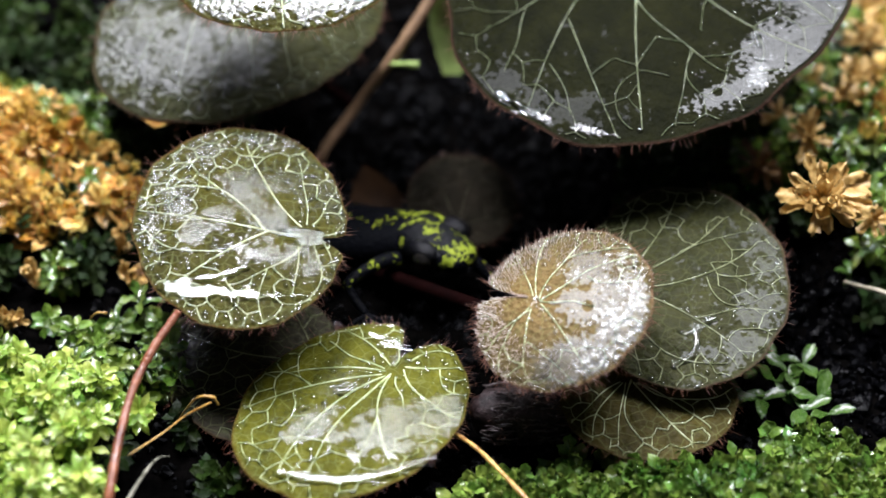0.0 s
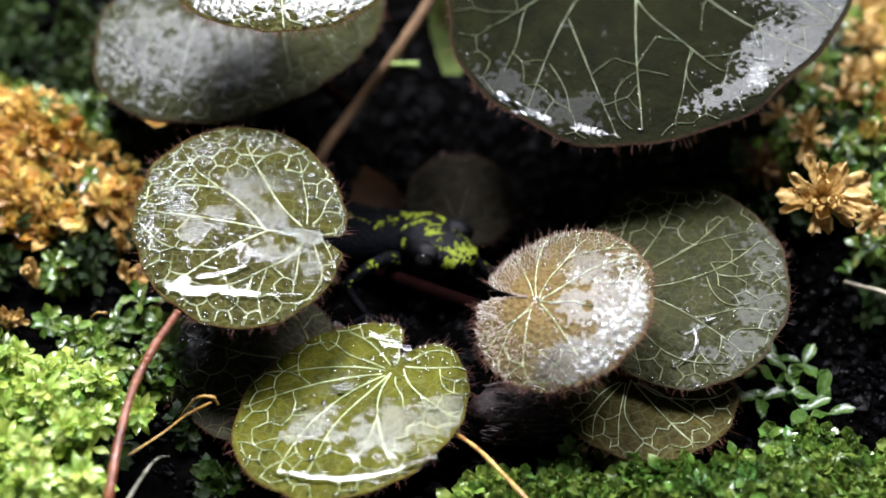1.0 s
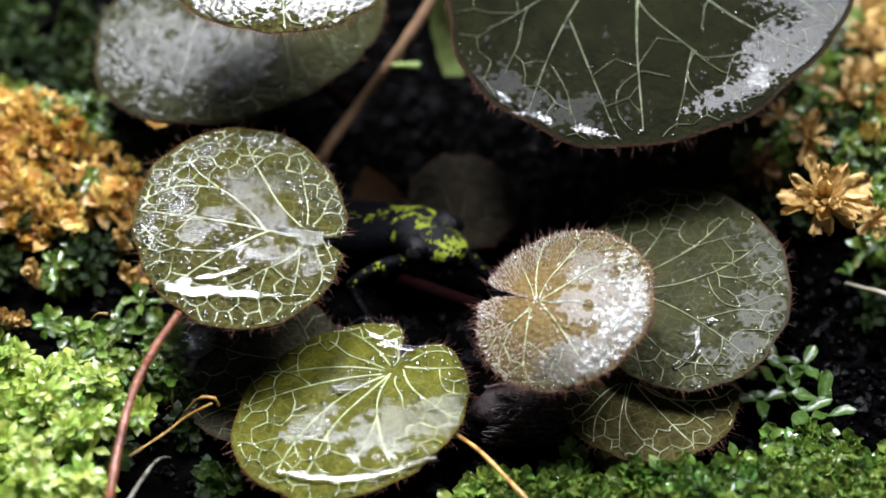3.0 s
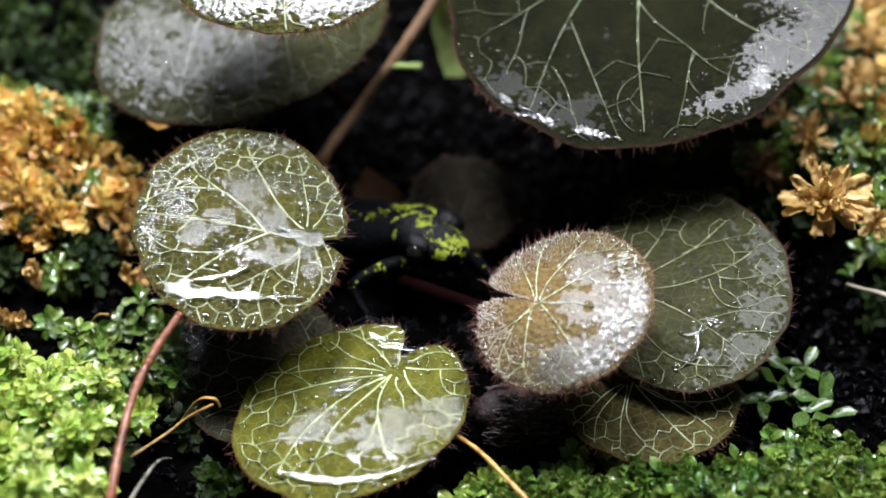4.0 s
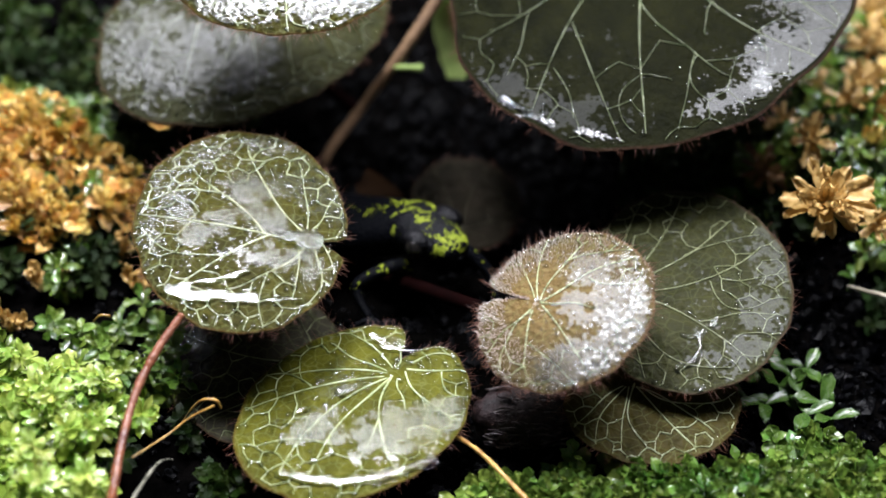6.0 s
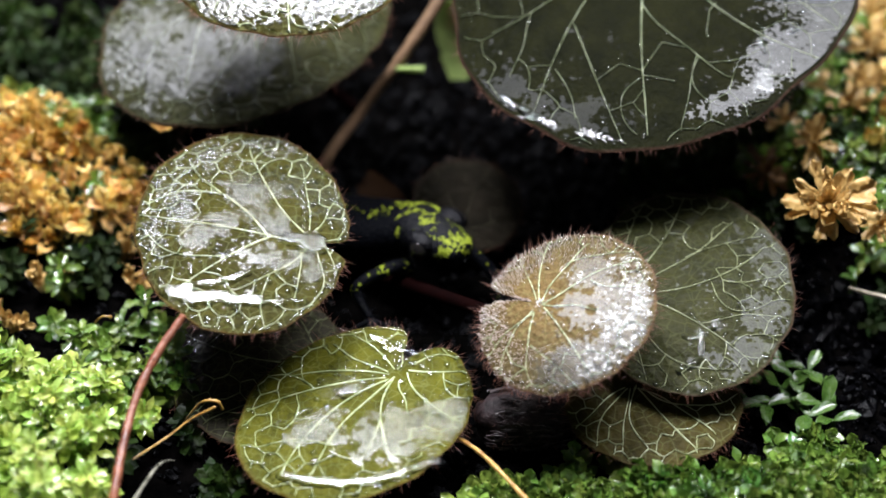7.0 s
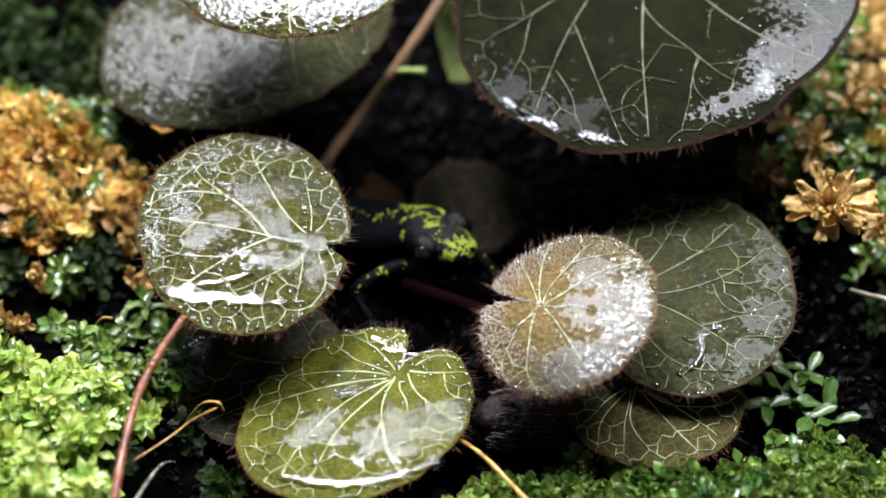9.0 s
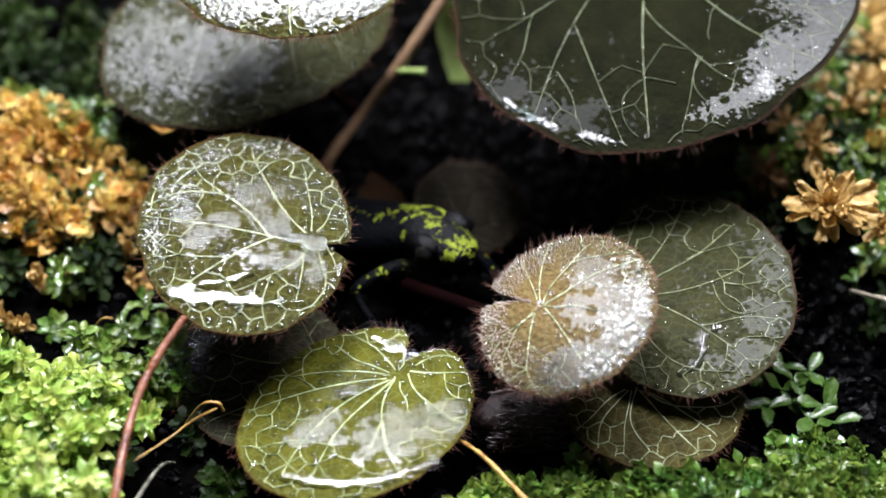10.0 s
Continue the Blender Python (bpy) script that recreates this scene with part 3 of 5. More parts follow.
# main veins of each leaf, in its millimetres: from, to, bow, width
VEINS_A = [(5.4, -1.4, -0.4, -1.0, 0.04, 0.46), (0.2, -1.1, -13.6, -11.4, -0.04, 0.46), (-0.2, -1.0, -22.7, 3.2, -0.01, 0.36), (-0.7, -0.8, -8.7, 7.9, -0.04, 0.46),
           (-8.5, 7.8, -21.4, 5.5, -0.14, 0.34), (-8.9, 8.1, -15.0, 15.3, 0.07, 0.34), (5.5, 0.2, -5.0, 19.3, 0.07, 0.36), (-7.3, -5.5, -21.7, 0.3, 0.15, 0.32),
           (6.0, -3.2, -5.8, -12.1, 0.08, 0.3), (5.1, -3.8, 4.5, -13.8, 0.04, 0.28), (7.6, -3.1, 7.0, -15.4, 0.15, 0.28), (7.2, 0.7, 11.1, 10.0, -0.04, 0.26),
           (6.3, 0.7, 4.0, 15.5, -0.03, 0.24), (8.4, -1.3, 11.5, -10.1, 0.08, 0.26), (-14.4, 14.4, -18.0, 7.5, -0.08, 0.26), (0.3, -9.0, 0.2, -19.0, -0.09, 0.26)]
VEINS_B = [(0.3, -1.5, -12.8, -21.1, -0.06, 0.46), (0.1, -2.0, 2.1, -21.1, -0.15, 0.44), (-0.6, -2.0, -17.3, -20.6, -0.10, 0.44), (-0.7, -0.5, -10.2, 6.0, 0.05, 0.36),
           (-0.6, -1.0, -16.6, -0.7, -0.05, 0.34), (-1.1, -1.7, -23.7, -7.8, -0.04, 0.36), (2.4, -0.6, 11.5, -10.3, -0.12, 0.42), (2.6, 0.0, 13.1, 0.7, -0.05, 0.40),
           (8.4, -0.3, 12.9, -5.7, -0.26, 0.32), (1.1, -2.3, 3.0, -9.1, -0.03, 0.34), (0.3, 0.1, -7.1, 8.2, -0.07, 0.34), (-9.1, -15.4, -21.5, -15.2, -0.09, 0.30),
           (3.5, 1.2, 12.7, 1.7, 0.24, 0.30), (-1.7, -10.5, -4.7, -18.3, 0.02, 0.30), (-12.7, -3.9, -22.7, -1.1, -0.19, 0.28), (0.7, 0.1, 1.3, 6.8, -0.10, 0.30)]
VEINS_C = [(0.9, -0.7, 17.3, 7.0, 0.03, 0.40), (0.9, -0.3, 9.1, 10.8, 0.05, 0.34), (0.5, 0.1, 2.4, 12.5, 0.05, 0.32), (0.0, 0.4, -3.0, 10.3, -0.02, 0.30),
           (1.2, -0.8, 10.0, -2.8, 0.02, 0.40), (1.2, -1.3, 8.7, -16.0, 0.02, 0.42), (-0.4, -1.9, -2.2, -11.9, -0.03, 0.34), (-1.3, -7.8, 5.5, -15.5, 0.01, 0.32),
           (-0.7, -1.6, -8.5, -7.9, -0.03, 0.32), (-0.6, -2.1, -6.2, -10.8, -0.14, 0.32), (9.0, 3.0, 16.7, 1.8, -0.15, 0.30), (5.4, 6.9, 15.8, 8.1, 0.06, 0.28)]
VEINS_D = [(-4.6, 3.0, 19.2, 10.9, -0.13, 0.38), (-4.1, 3.5, 14.9, 17.0, -0.04, 0.36), (-4.2, 2.2, 15.0, -12.8, 0.07, 0.38), (9.9, 3.8, 19.4, -0.5, -0.40, 0.28),
           (-3.1, -1.9, 11.6, -13.4, -0.21, 0.32), (-4.1, 4.7, 6.8, 23.1, -0.05, 0.34), (-4.0, -1.8, -2.1, -15.6, -0.03, 0.28), (7.1, -4.6, 20.2, -3.5, 0.06, 0.28),
           (11.8, 4.2, 23.4, 5.7, -0.10, 0.26), (5.9, 9.5, 19.3, 13.4, 0.05, 0.26), (-5.0, 5.4, 0.7, 23.8, 0.09, 0.30), (12.2, -8.9, 18.9, -8.0, 0.24, 0.26)]
VEINS_E = [(-0.6, -1.1, -2.6, -47.2, -0.01, 0.62), (-2.5, -1.7, -21.8, -39.7, -0.04, 0.52), (-13.9, -21.2, -6.4, -47.4, -0.01, 0.40), (0.5, -2.7, 27.8, -32.0, -0.08, 0.62),
           (-1.6, -17.9, 12.8, -34.8, -0.06, 0.40), (-4.6, -2.3, -28.7, -21.3, 0.08, 0.46), (7.2, -29.4, 3.3, -45.1, -0.01, 0.30), (-2.8, -33.9, -4.1, -45.1, -0.30, 0.28),
           (7.6, -29.9, 10.1, -40.5, -0.26, 0.28), (11.4, -18.2, 9.4, -25.8, -0.10, 0.28), (1.6, -2.7, 32.8, -27.2, 0.08, 0.50), (-2.5, -33.6, 2.8, -35.1, 0.06, 0.24),
           (18.3, -25.7, 18.1, -34.7, 0.12, 0.28), (-21.2, -17.4, -25.5, -31.7, 0.02, 0.30), (-17.6, -30.8, -14.5, -41.7, 0.07, 0.30)]
VEINS_F = [(-9.9, -2.9, -15.7, -21.0, 0.04, 0.50), (-18.3, -5.1, -20.3, -20.8, -0.01, 0.50), (-8.7, -4.2, -6.4, -20.3, 0.0, 0.40), (-3.4, -2.3, 0.0, -17.7, 0.04, 0.40),
           (-21.6, -4.0, -28.1, -23.4, -0.12, 0.40), (0.9, -1.9, 8.8, -10.9, 0.11, 0.36)]
VEINS_I = [(-1.7, 0.3, -0.5, -11.9, -0.16, 0.40), (-3.2, -0.3, -9.0, -12.4, -0.11, 0.36), (-1.4, -0.3, 7.3, -11.8, -0.03, 0.40), (-0.6, -0.3, 13.8, -1.9, -0.19, 0.36),
           (-1.0, -0.5, 10.7, -9.1, 0.04, 0.36), (-3.6, -0.1, -13.4, -9.8, -0.05, 0.34), (-2.7, -0.3, -4.8, -12.4, -0.02, 0.34)]


def fan(count, lo, hi, length, seed):
    """Main veins spread evenly from the joint, for the leaves of which little shows."""
    rng = random.Random(seed)
    return [(0, 0, length * _m.cos(radians(t)), length * _m.sin(radians(t)), rng.uniform(-0.08, 0.08), rng.uniform(0.32, 0.42)) for t in np.linspace(lo, hi, count)]


leaf_a = Leaf("round olive leaf with white veins, wet with puddles and beads", (-0.0291, -0.0146, 0.027), 6.5, 2.5, (-4.9, 1.4), 17.8, 22.0, 11, -12,
              OLIVE, 11, notch_deep=0.3, notch_wide=6, dome=1.2, veins=VEINS_A, net=(3.3, 0.5, 0.08), vein_wide=0.76, quilt=0.14)
leaf_b = Leaf("lime-green heart-shaped leaf with bright veins and water along its rim", (-0.0089, -0.0315, 0.011), 2, -1.6, (-6.0, -8.0), 20.5, 16.6, 36, 56,
              LIME, 23, notch_deep=0.78, notch_wide=15, dome=1.0, veins=VEINS_B, net=(3.6, 0.5, 0.08), vein_wide=0.85, vein_mat=VEIN_LIME, quilt=0.14)
leaf_c = Leaf("small brown hairy leaf with pale veins and a frosted wet edge", (0.0150, -0.0286, 0.024), 10, -14, (4.8, -1.6), 14.0, 15.6, 143, 160,
              BROWN, 37, notch_deep=0.82, notch_wide=7, dome=1.8, heart=0.9, hairs=520, fuzz=2600, hair_mat=HAIR_PALE, quilt=0.2, veins=VEINS_C, net=(3.4, 0.62, 0.2), vein_wide=0.66,
              wet=[(13, 2, 6, 9, 0, 0.5), (7, -11, 7, 5, 0, 0.45)], foot=(-0.018, 0.004, 0.001))
leaf_d = Leaf("large round grey-olive leaf with a thin veil of water", (0.0350, -0.0207, 0.016), 7, -6, (5.9, 3.6), 17.9, 21.3, 178, 185,
              SILVER, 41, notch_deep=0.6, notch_wide=10, dome=1.0, veins=VEINS_D, net=(3.3, 0.5, 0.1), vein_wide=0.66, vein_mat=VEIN_MID,
              wet=[(12, -6, 8, 7, 0, 0.4)])
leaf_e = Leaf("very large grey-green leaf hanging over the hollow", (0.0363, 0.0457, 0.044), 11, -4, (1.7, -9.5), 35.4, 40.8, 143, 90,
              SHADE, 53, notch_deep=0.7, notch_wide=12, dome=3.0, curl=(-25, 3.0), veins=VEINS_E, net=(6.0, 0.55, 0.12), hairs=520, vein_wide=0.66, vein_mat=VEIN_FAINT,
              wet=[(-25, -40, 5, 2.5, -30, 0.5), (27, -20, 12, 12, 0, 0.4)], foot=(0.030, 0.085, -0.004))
leaf_f = Leaf("broad silvery leaf with a bumpy wet skin", (-0.0288, 0.0459, 0.027), 13, 6, (-9.8, -3.8), 30.0, 20.9, 35, 60,
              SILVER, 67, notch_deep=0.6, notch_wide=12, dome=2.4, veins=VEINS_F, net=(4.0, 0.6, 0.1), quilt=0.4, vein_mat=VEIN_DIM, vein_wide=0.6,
              foot=(-0.018, 0.055, -0.006))
leaf_g = Leaf("leaf with a russet fringe, glaring with water", (-0.0260, 0.0287, 0.0533), 15.5, -1, (-1.85, -1.30), 21.4, 16.84, 180, 90,
              OLIVE, 71, notch_deep=0.6, notch_wide=12, dome=1.6, hairs=620, quilt=0.3, vein_wide=0.9, veins=fan(9, 110, 430, 20, 7),
              wet=[(0, -11, 16.5, 5.5, 0, 0.7)], foot=(-0.020, 0.085, -0.004), slack=(0.6, 0.12))
leaf_h = Leaf("dark shaded leaf beneath other leaves", (-0.0217, -0.0253, 0.006), 4, 0, (-10.7, 0.0), 15.1, 16.5, 1, 10,
              SHADED_BROWN, 83, notch_deep=0.6, notch_wide=12, dome=0.8, vein_mat=VEIN_MID, vein_wide=0.6, veins=fan(8, 30, 350, 22, 8), wet=[(-20, 2, 4, 7, 0, 0.8)])
leaf_i = Leaf("low brown-olive leaf with cream veins lying on moss", (0.0331, -0.0329, 0.009), 6, 0, (1.1, -3.2), 14.7, 11.7, 6, 90,
              UMBER, 97, notch_deep=0.6, notch_wide=12, dome=0.9, veins=VEINS_I, net=(2.9, 0.5, 0.08), vein_wide=0.62, foot=(0.033, -0.026, -0.004))
leaf_j = Leaf("small leaf at the back of the hollow, darkened for shade", (0.0028, 0.0101, 0.004), 20, 0, (0.8, 5.5), 10.5, 9.8, 162, 270,
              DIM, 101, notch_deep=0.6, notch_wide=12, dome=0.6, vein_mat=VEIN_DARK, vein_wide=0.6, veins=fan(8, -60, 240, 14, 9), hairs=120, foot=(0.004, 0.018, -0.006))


# ---- water on the leaves ----


def puddle(leaf, strokes, deep, seed, label="clear shining water lying on a leaf", lean=(0, 0)):
    """Water in the shape of rounded strokes (x0, y0, x1, y1, half width), in the leaf's millimetres."""
    lo = np.min([(min(s[0], s[2]) - s[4], min(s[1], s[3]) - s[4]) for s in strokes], 0) - 0.8
    hi = np.max([(max(s[0], s[2]) + s[4], max(s[1], s[3]) + s[4]) for s in strokes], 0) + 0.8
    step = 0.16
    xs, ys = np.arange(lo[0], hi[0], step), np.arange(lo[1], hi[1], step)
    X, Y = np.meshgrid(xs, ys)
    field, ox, oy = np.full(X.shape, -9.0), np.zeros(X.shape), np.zeros(X.shape)
    for x0, y0, x1, y1, w in strokes:
        dx, dy = x1 - x0, y1 - y0
        u = np.clip(((X - x0) * dx + (Y - y0) * dy) / (dx * dx + dy * dy + 1e-9), 0, 1)
        px, py = X - x0 - u * dx, Y - y0 - u * dy
        d = w - np.hypot(px, py)
        ox, oy, field = np.where(d > field, px, ox), np.where(d > field, py, oy), np.maximum(field, d)
    rag = min(1.0, 0.9 * float(np.mean([s[4] for s in strokes])))
    field = field + rag * (0.32 * smooth_noise(X, Y, 2.2, seed) + 0.16 * smooth_noise(X, Y, 5.0, seed + 1))
    h = deep * np.clip(1 - (1 - np.clip(field / 0.4, -1.2, 1)) ** 2, -0.9, 1)
    Z = leaf.surf(X, Y) + h + 0.5 * leaf.quilt + 0.1
    # lean tips the water's top so it mirrors the lamp towards the camera
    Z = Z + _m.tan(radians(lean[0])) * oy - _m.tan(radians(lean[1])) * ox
    q = grid_quads(len(ys), len(xs))
    keep = (field.ravel()[q] > -0.45).all(1)
    q = q[keep]
    used, q = np.unique(q, return_inverse=True)
    v = np.stack([X, Y, Z], -1).reshape(-1, 3)[used] * 0.001
    ob = part("water_puddle", quads_mesh("water_puddle", v, q.reshape(-1, 4)), WATER)
    ob.matrix_world = leaf.m
    leaf.water.append(ob)
    tagged(ob, label, "water", "water on the leaves")


def beads(leaf, count, lo, hi, seed, inner=0.0, spots=(), label="tiny round water beads scattered on a leaf"):
    rng = random.Random(seed)
    bt, mats = Batch(), []
    for k in range(count):
        t, s = rng.uniform(0, 2 * _m.pi), _m.sqrt(rng.uniform(inner, 0.96))
        r = float(leaf.reach(t)) * s
        x, y = r * _m.cos(t), r * _m.sin(t)
        if spots and rng.random() < 0.7:
            sx, sy, sr = rng.choice(spots)
            x, y = rng.gauss(sx, sr), rng.gauss(sy, sr)
            if _m.hypot(x, y) > 0.95 * float(leaf.reach(_m.atan2(y, x))):
                continue
        size = (lo + (hi - lo) * rng.random() ** 3) * 0.001
        z = (float(leaf.surf(np.array(x), np.array(y))) + 0.12) * 0.001
        mats.append(pose(x * 0.001, y * 0.001, z, 0, 0, rng.uniform(0, 360)) @ Matrix.Diagonal((size * rng.uniform(0.8, 1.3), size, size * 0.34, 1)))
    bt.spread(dome_shape(), mats)
    ob = part("water_beads", bt.mesh("water_beads"), BEAD)
    ob.matrix_world = leaf.m
    leaf.water.append(ob)
    tagged(ob, label, "water", "water on the leaves", "stuff")


def vein_beads(leaf, count, lo, hi, seed, mid=(0, 0), wide=99.0):
    """Droplets strung along the veins, thickest round a point of the leaf."""
    rng = random.Random(seed)
    pts = [p for line, _, _ in leaf.lines for p in line if _m.hypot(p[0], p[1]) > 0.15 * leaf.size]
    bt, mats = Batch(), []
    for k in range(count):
        x, y = rng.choice(pts)
        if rng.random() > _m.exp(-((x - mid[0]) ** 2 + (y - mid[1]) ** 2) / wide ** 2):
            continue
        x, y = x + rng.gauss(0, 0.16), y + rng.gauss(0, 0.16)
        size = (lo + (hi - lo) * rng.random() ** 2) * 0.001
        z = (float(leaf.surf(np.array(x), np.array(y))) + 0.16) * 0.001
        mats.append(pose(x * 0.001, y * 0.001, z, 0, 0, rng.uniform(0, 360)) @ Matrix.Diagonal((size * rng.uniform(0.8, 1.8), size, size * 0.5, 1)))
    bt.spread(dome_shape(), mats)
    ob = part("water_beads", bt.mesh("water_beads"), BEAD)
    ob.matrix_world = leaf.m
    leaf.water.append(ob)
    tagged(ob, "fine glinting droplets strung along the veins of a leaf", "water", "water on the leaves", "stuff")


def film(leaf, blobs, seed, rag=0.75, ripple=0.0, holes=0, label="thin grey-shining film of water spread over a leaf", material=None):
    """A ragged, nearly flat sheet of water. blobs: (x, y, reach x, reach y, turn), in the leaf's millimetres."""
    lo = np.min([(b[0] - 1.7 * max(b[2:4]), b[1] - 1.7 * max(b[2:4])) for b in blobs], 0)
    hi = np.max([(b[0] + 1.7 * max(b[2:4]), b[1] + 1.7 * max(b[2:4])) for b in blobs], 0)
    xs, ys = np.arange(lo[0], hi[0], 0.12), np.arange(lo[1], hi[1], 0.12)
    X, Y = np.meshgrid(xs, ys)
    f = np.zeros(X.shape)
    for cx, cy, rx, ry, ang in blobs:
        ca, sa = _m.cos(radians(ang)), _m.sin(radians(ang))
        u, w = (X - cx) * ca + (Y - cy) * sa, -(X - cx) * sa + (Y - cy) * ca
        f = np.maximum(f, np.exp(-(u / rx) ** 2 - (w / ry) ** 2))
    f = f + rag * (0.34 * smooth_noise(X, Y, 0.9, seed) + 0.34 * smooth_noise(X, Y, 2.1, seed + 1) + 0.34 * smooth_noise(X, Y, 4.3, seed + 2) + 0.24 * smooth_noise(X, Y, 8.0, seed + 3)) - 0.5
    rng = random.Random(seed)
    for k in range(holes):
        hx, hy, hr = rng.uniform(lo[0], hi[0]), rng.uniform(lo[1], hi[1]), 0.15 + 0.75 * rng.random() ** 5
        f = np.where(np.hypot(X - hx, (Y - hy) * rng.uniform(0.8, 1.3)) < hr, -1, f)
    rim = np.hypot(X, Y) / np.maximum(leaf.reach(np.arctan2(Y, X)), 0.1)
    f = np.where(rim > 0.98, -1, f)
    Z = leaf.surf(X, Y) + 1.1 * leaf.quilt + 0.05
    Z = Z + ripple * (smooth_noise(X, Y, 3.2, seed + 5) + 0.7 * smooth_noise(X, Y, 6.5, seed + 6))
    q = grid_quads(len(ys), len(xs))
    q = q[(f.ravel()[q] > 0.0).all(1)]
    used, q = np.unique(q, return_inverse=True)
    ob = part("water_film", quads_mesh("water_film", np.stack([X, Y, Z], -1).reshape(-1, 3)[used] * 0.001, q.reshape(-1, 4)), material or WATER_SHEET)
    ob.matrix_world = leaf.m
    leaf.water.append(ob)
    tagged(ob, label, "water", "water on the leaves")


film(leaf_a, [(-3.7, 8, 5.6, 7, 10), (-8, 2.3, 3.8, 3.0, 0), (-14.8, 4, 3.2, 4.6, 0), (-12.7, -2.1, 3.0, 4.4, 0), (1, -5.8, 8, 3.2, -10), (8.5, -8.4, 6.2, 2.6, -6), (0, 1, 5, 3, 0)], 31, 0.75, holes=150)
film(leaf_a, [(4, 12, 6, 6, 0), (9, 7, 4, 5, 0)], 33, 0.8, material=WATER_VEIL)
film(leaf_a, [(-18, 9, 3, 6, 30), (-12, 16, 5, 3, 30), (-3, 20, 6, 2.5, 0), (-20, 0, 2, 5, 0)], 32, 1.2, 0.10, label="glinting specks of water along the rim of a leaf", material=WATER_FROST)
film(leaf_b, [(0.6, -13.3, 11, 5.6, 5), (8.8, -9.5, 6, 4.6, 30), (-12.2, -11.4, 6, 3.6, 30), (-10.8, -3.3, 4.8, 3.0, 10), (-8.7, 0.8, 3.4, 2.2, 30)], 35, 0.6, holes=60)
film(leaf_c, [(9.5, 4, 5, 5, 20), (8, -2.5, 5, 4.5, 0), (14, -4, 5, 9, 0), (6, -12, 9, 5, 15)], 39, 0.4, holes=110, material=WATER_HAZE)
film(leaf_c, [(16.5, -1, 2.6, 9, 0), (14, -6, 4, 5, 20), (9, -13, 6, 2.5, 25)], 40, 1.1, 0.05, label="frosty wet sheen of tiny drops on a hairy leaf", material=WATER_FROST)
film(leaf_c, [(2, 11.5, 9, 1.6, 30)], 41, 1.0, 0.035, label="frosty wet sheen of tiny drops on a hairy leaf", material=WATER_FROST)
film(leaf_d, [(19, -3, 5, 7, 0), (14, -11, 6, 4, 20), (21, 8, 4, 9, 0)], 43, 1.0, 0.0, holes=60, material=WATER_DULL)
film(leaf_e, [(-26.5, -38, 1.8, 0.8, -40), (-19, -42, 3.4, 0.7, -30), (-11, -45, 4.4, 0.9, -15), (18, -35.5, 3.4, 2.4, 35)], 47, 0.55, 0.05, material=WATER_FROST)
film(leaf_e, [(30, -20, 10, 16, 15), (32, -4, 11, 14, 0), (22, -31, 9, 7, 30), (13, -38.5, 8, 3, 25), (34, -22, 9, 12, 10), (27, -33, 8, 6, 30)], 48, 0.5, holes=40, material=WATER_HAZE)
film(leaf_e, [(-27, -34, 7, 5, -25), (-16, -40, 9, 4, -12)], 46, 0.8, material=WATER_VEIL)
film(leaf_f, [(-28, -12, 13, 13, 30), (-18, -13, 12, 12, 0), (-10, -13, 8, 9, 20)], 49, 0.75, 0.06, label="rippled wet skin shining grey", material=WATER_HAZE)
film(leaf_g, [(-11, -9, 11, 8.5, 0), (5.5, -9, 13, 8.5, 0)], 51, 0.4, 0.035, material=WATER_FROST)
film(leaf_h, [(-21, 3, 4, 8, 10)], 53, 0.9, 0.06)
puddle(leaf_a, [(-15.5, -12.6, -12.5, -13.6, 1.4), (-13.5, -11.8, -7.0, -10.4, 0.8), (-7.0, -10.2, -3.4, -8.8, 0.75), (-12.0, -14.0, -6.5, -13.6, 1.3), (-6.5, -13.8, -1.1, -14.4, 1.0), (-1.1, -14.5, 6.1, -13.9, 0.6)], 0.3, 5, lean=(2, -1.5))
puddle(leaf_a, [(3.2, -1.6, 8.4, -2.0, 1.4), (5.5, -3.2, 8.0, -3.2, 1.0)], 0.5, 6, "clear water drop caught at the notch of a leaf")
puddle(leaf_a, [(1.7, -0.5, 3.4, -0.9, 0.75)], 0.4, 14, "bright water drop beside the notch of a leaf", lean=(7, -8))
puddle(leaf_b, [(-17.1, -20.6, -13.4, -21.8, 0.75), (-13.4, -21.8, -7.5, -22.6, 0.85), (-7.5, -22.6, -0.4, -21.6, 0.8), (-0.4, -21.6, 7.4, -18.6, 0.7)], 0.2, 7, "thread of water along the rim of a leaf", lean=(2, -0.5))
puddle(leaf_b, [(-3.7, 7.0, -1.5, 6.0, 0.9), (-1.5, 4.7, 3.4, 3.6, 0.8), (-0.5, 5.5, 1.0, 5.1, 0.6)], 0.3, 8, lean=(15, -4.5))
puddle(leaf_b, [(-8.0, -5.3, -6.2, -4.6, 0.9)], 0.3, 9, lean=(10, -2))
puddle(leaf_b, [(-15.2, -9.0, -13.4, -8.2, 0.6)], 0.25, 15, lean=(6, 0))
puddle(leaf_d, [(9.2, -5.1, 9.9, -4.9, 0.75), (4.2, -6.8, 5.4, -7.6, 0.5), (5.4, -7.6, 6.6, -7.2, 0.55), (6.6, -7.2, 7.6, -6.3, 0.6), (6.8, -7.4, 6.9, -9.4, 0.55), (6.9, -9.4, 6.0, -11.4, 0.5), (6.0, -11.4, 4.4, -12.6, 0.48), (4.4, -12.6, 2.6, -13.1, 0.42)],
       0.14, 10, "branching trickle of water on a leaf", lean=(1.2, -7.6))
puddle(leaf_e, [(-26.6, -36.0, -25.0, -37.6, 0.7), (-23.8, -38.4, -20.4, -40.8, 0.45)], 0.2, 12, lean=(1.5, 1))
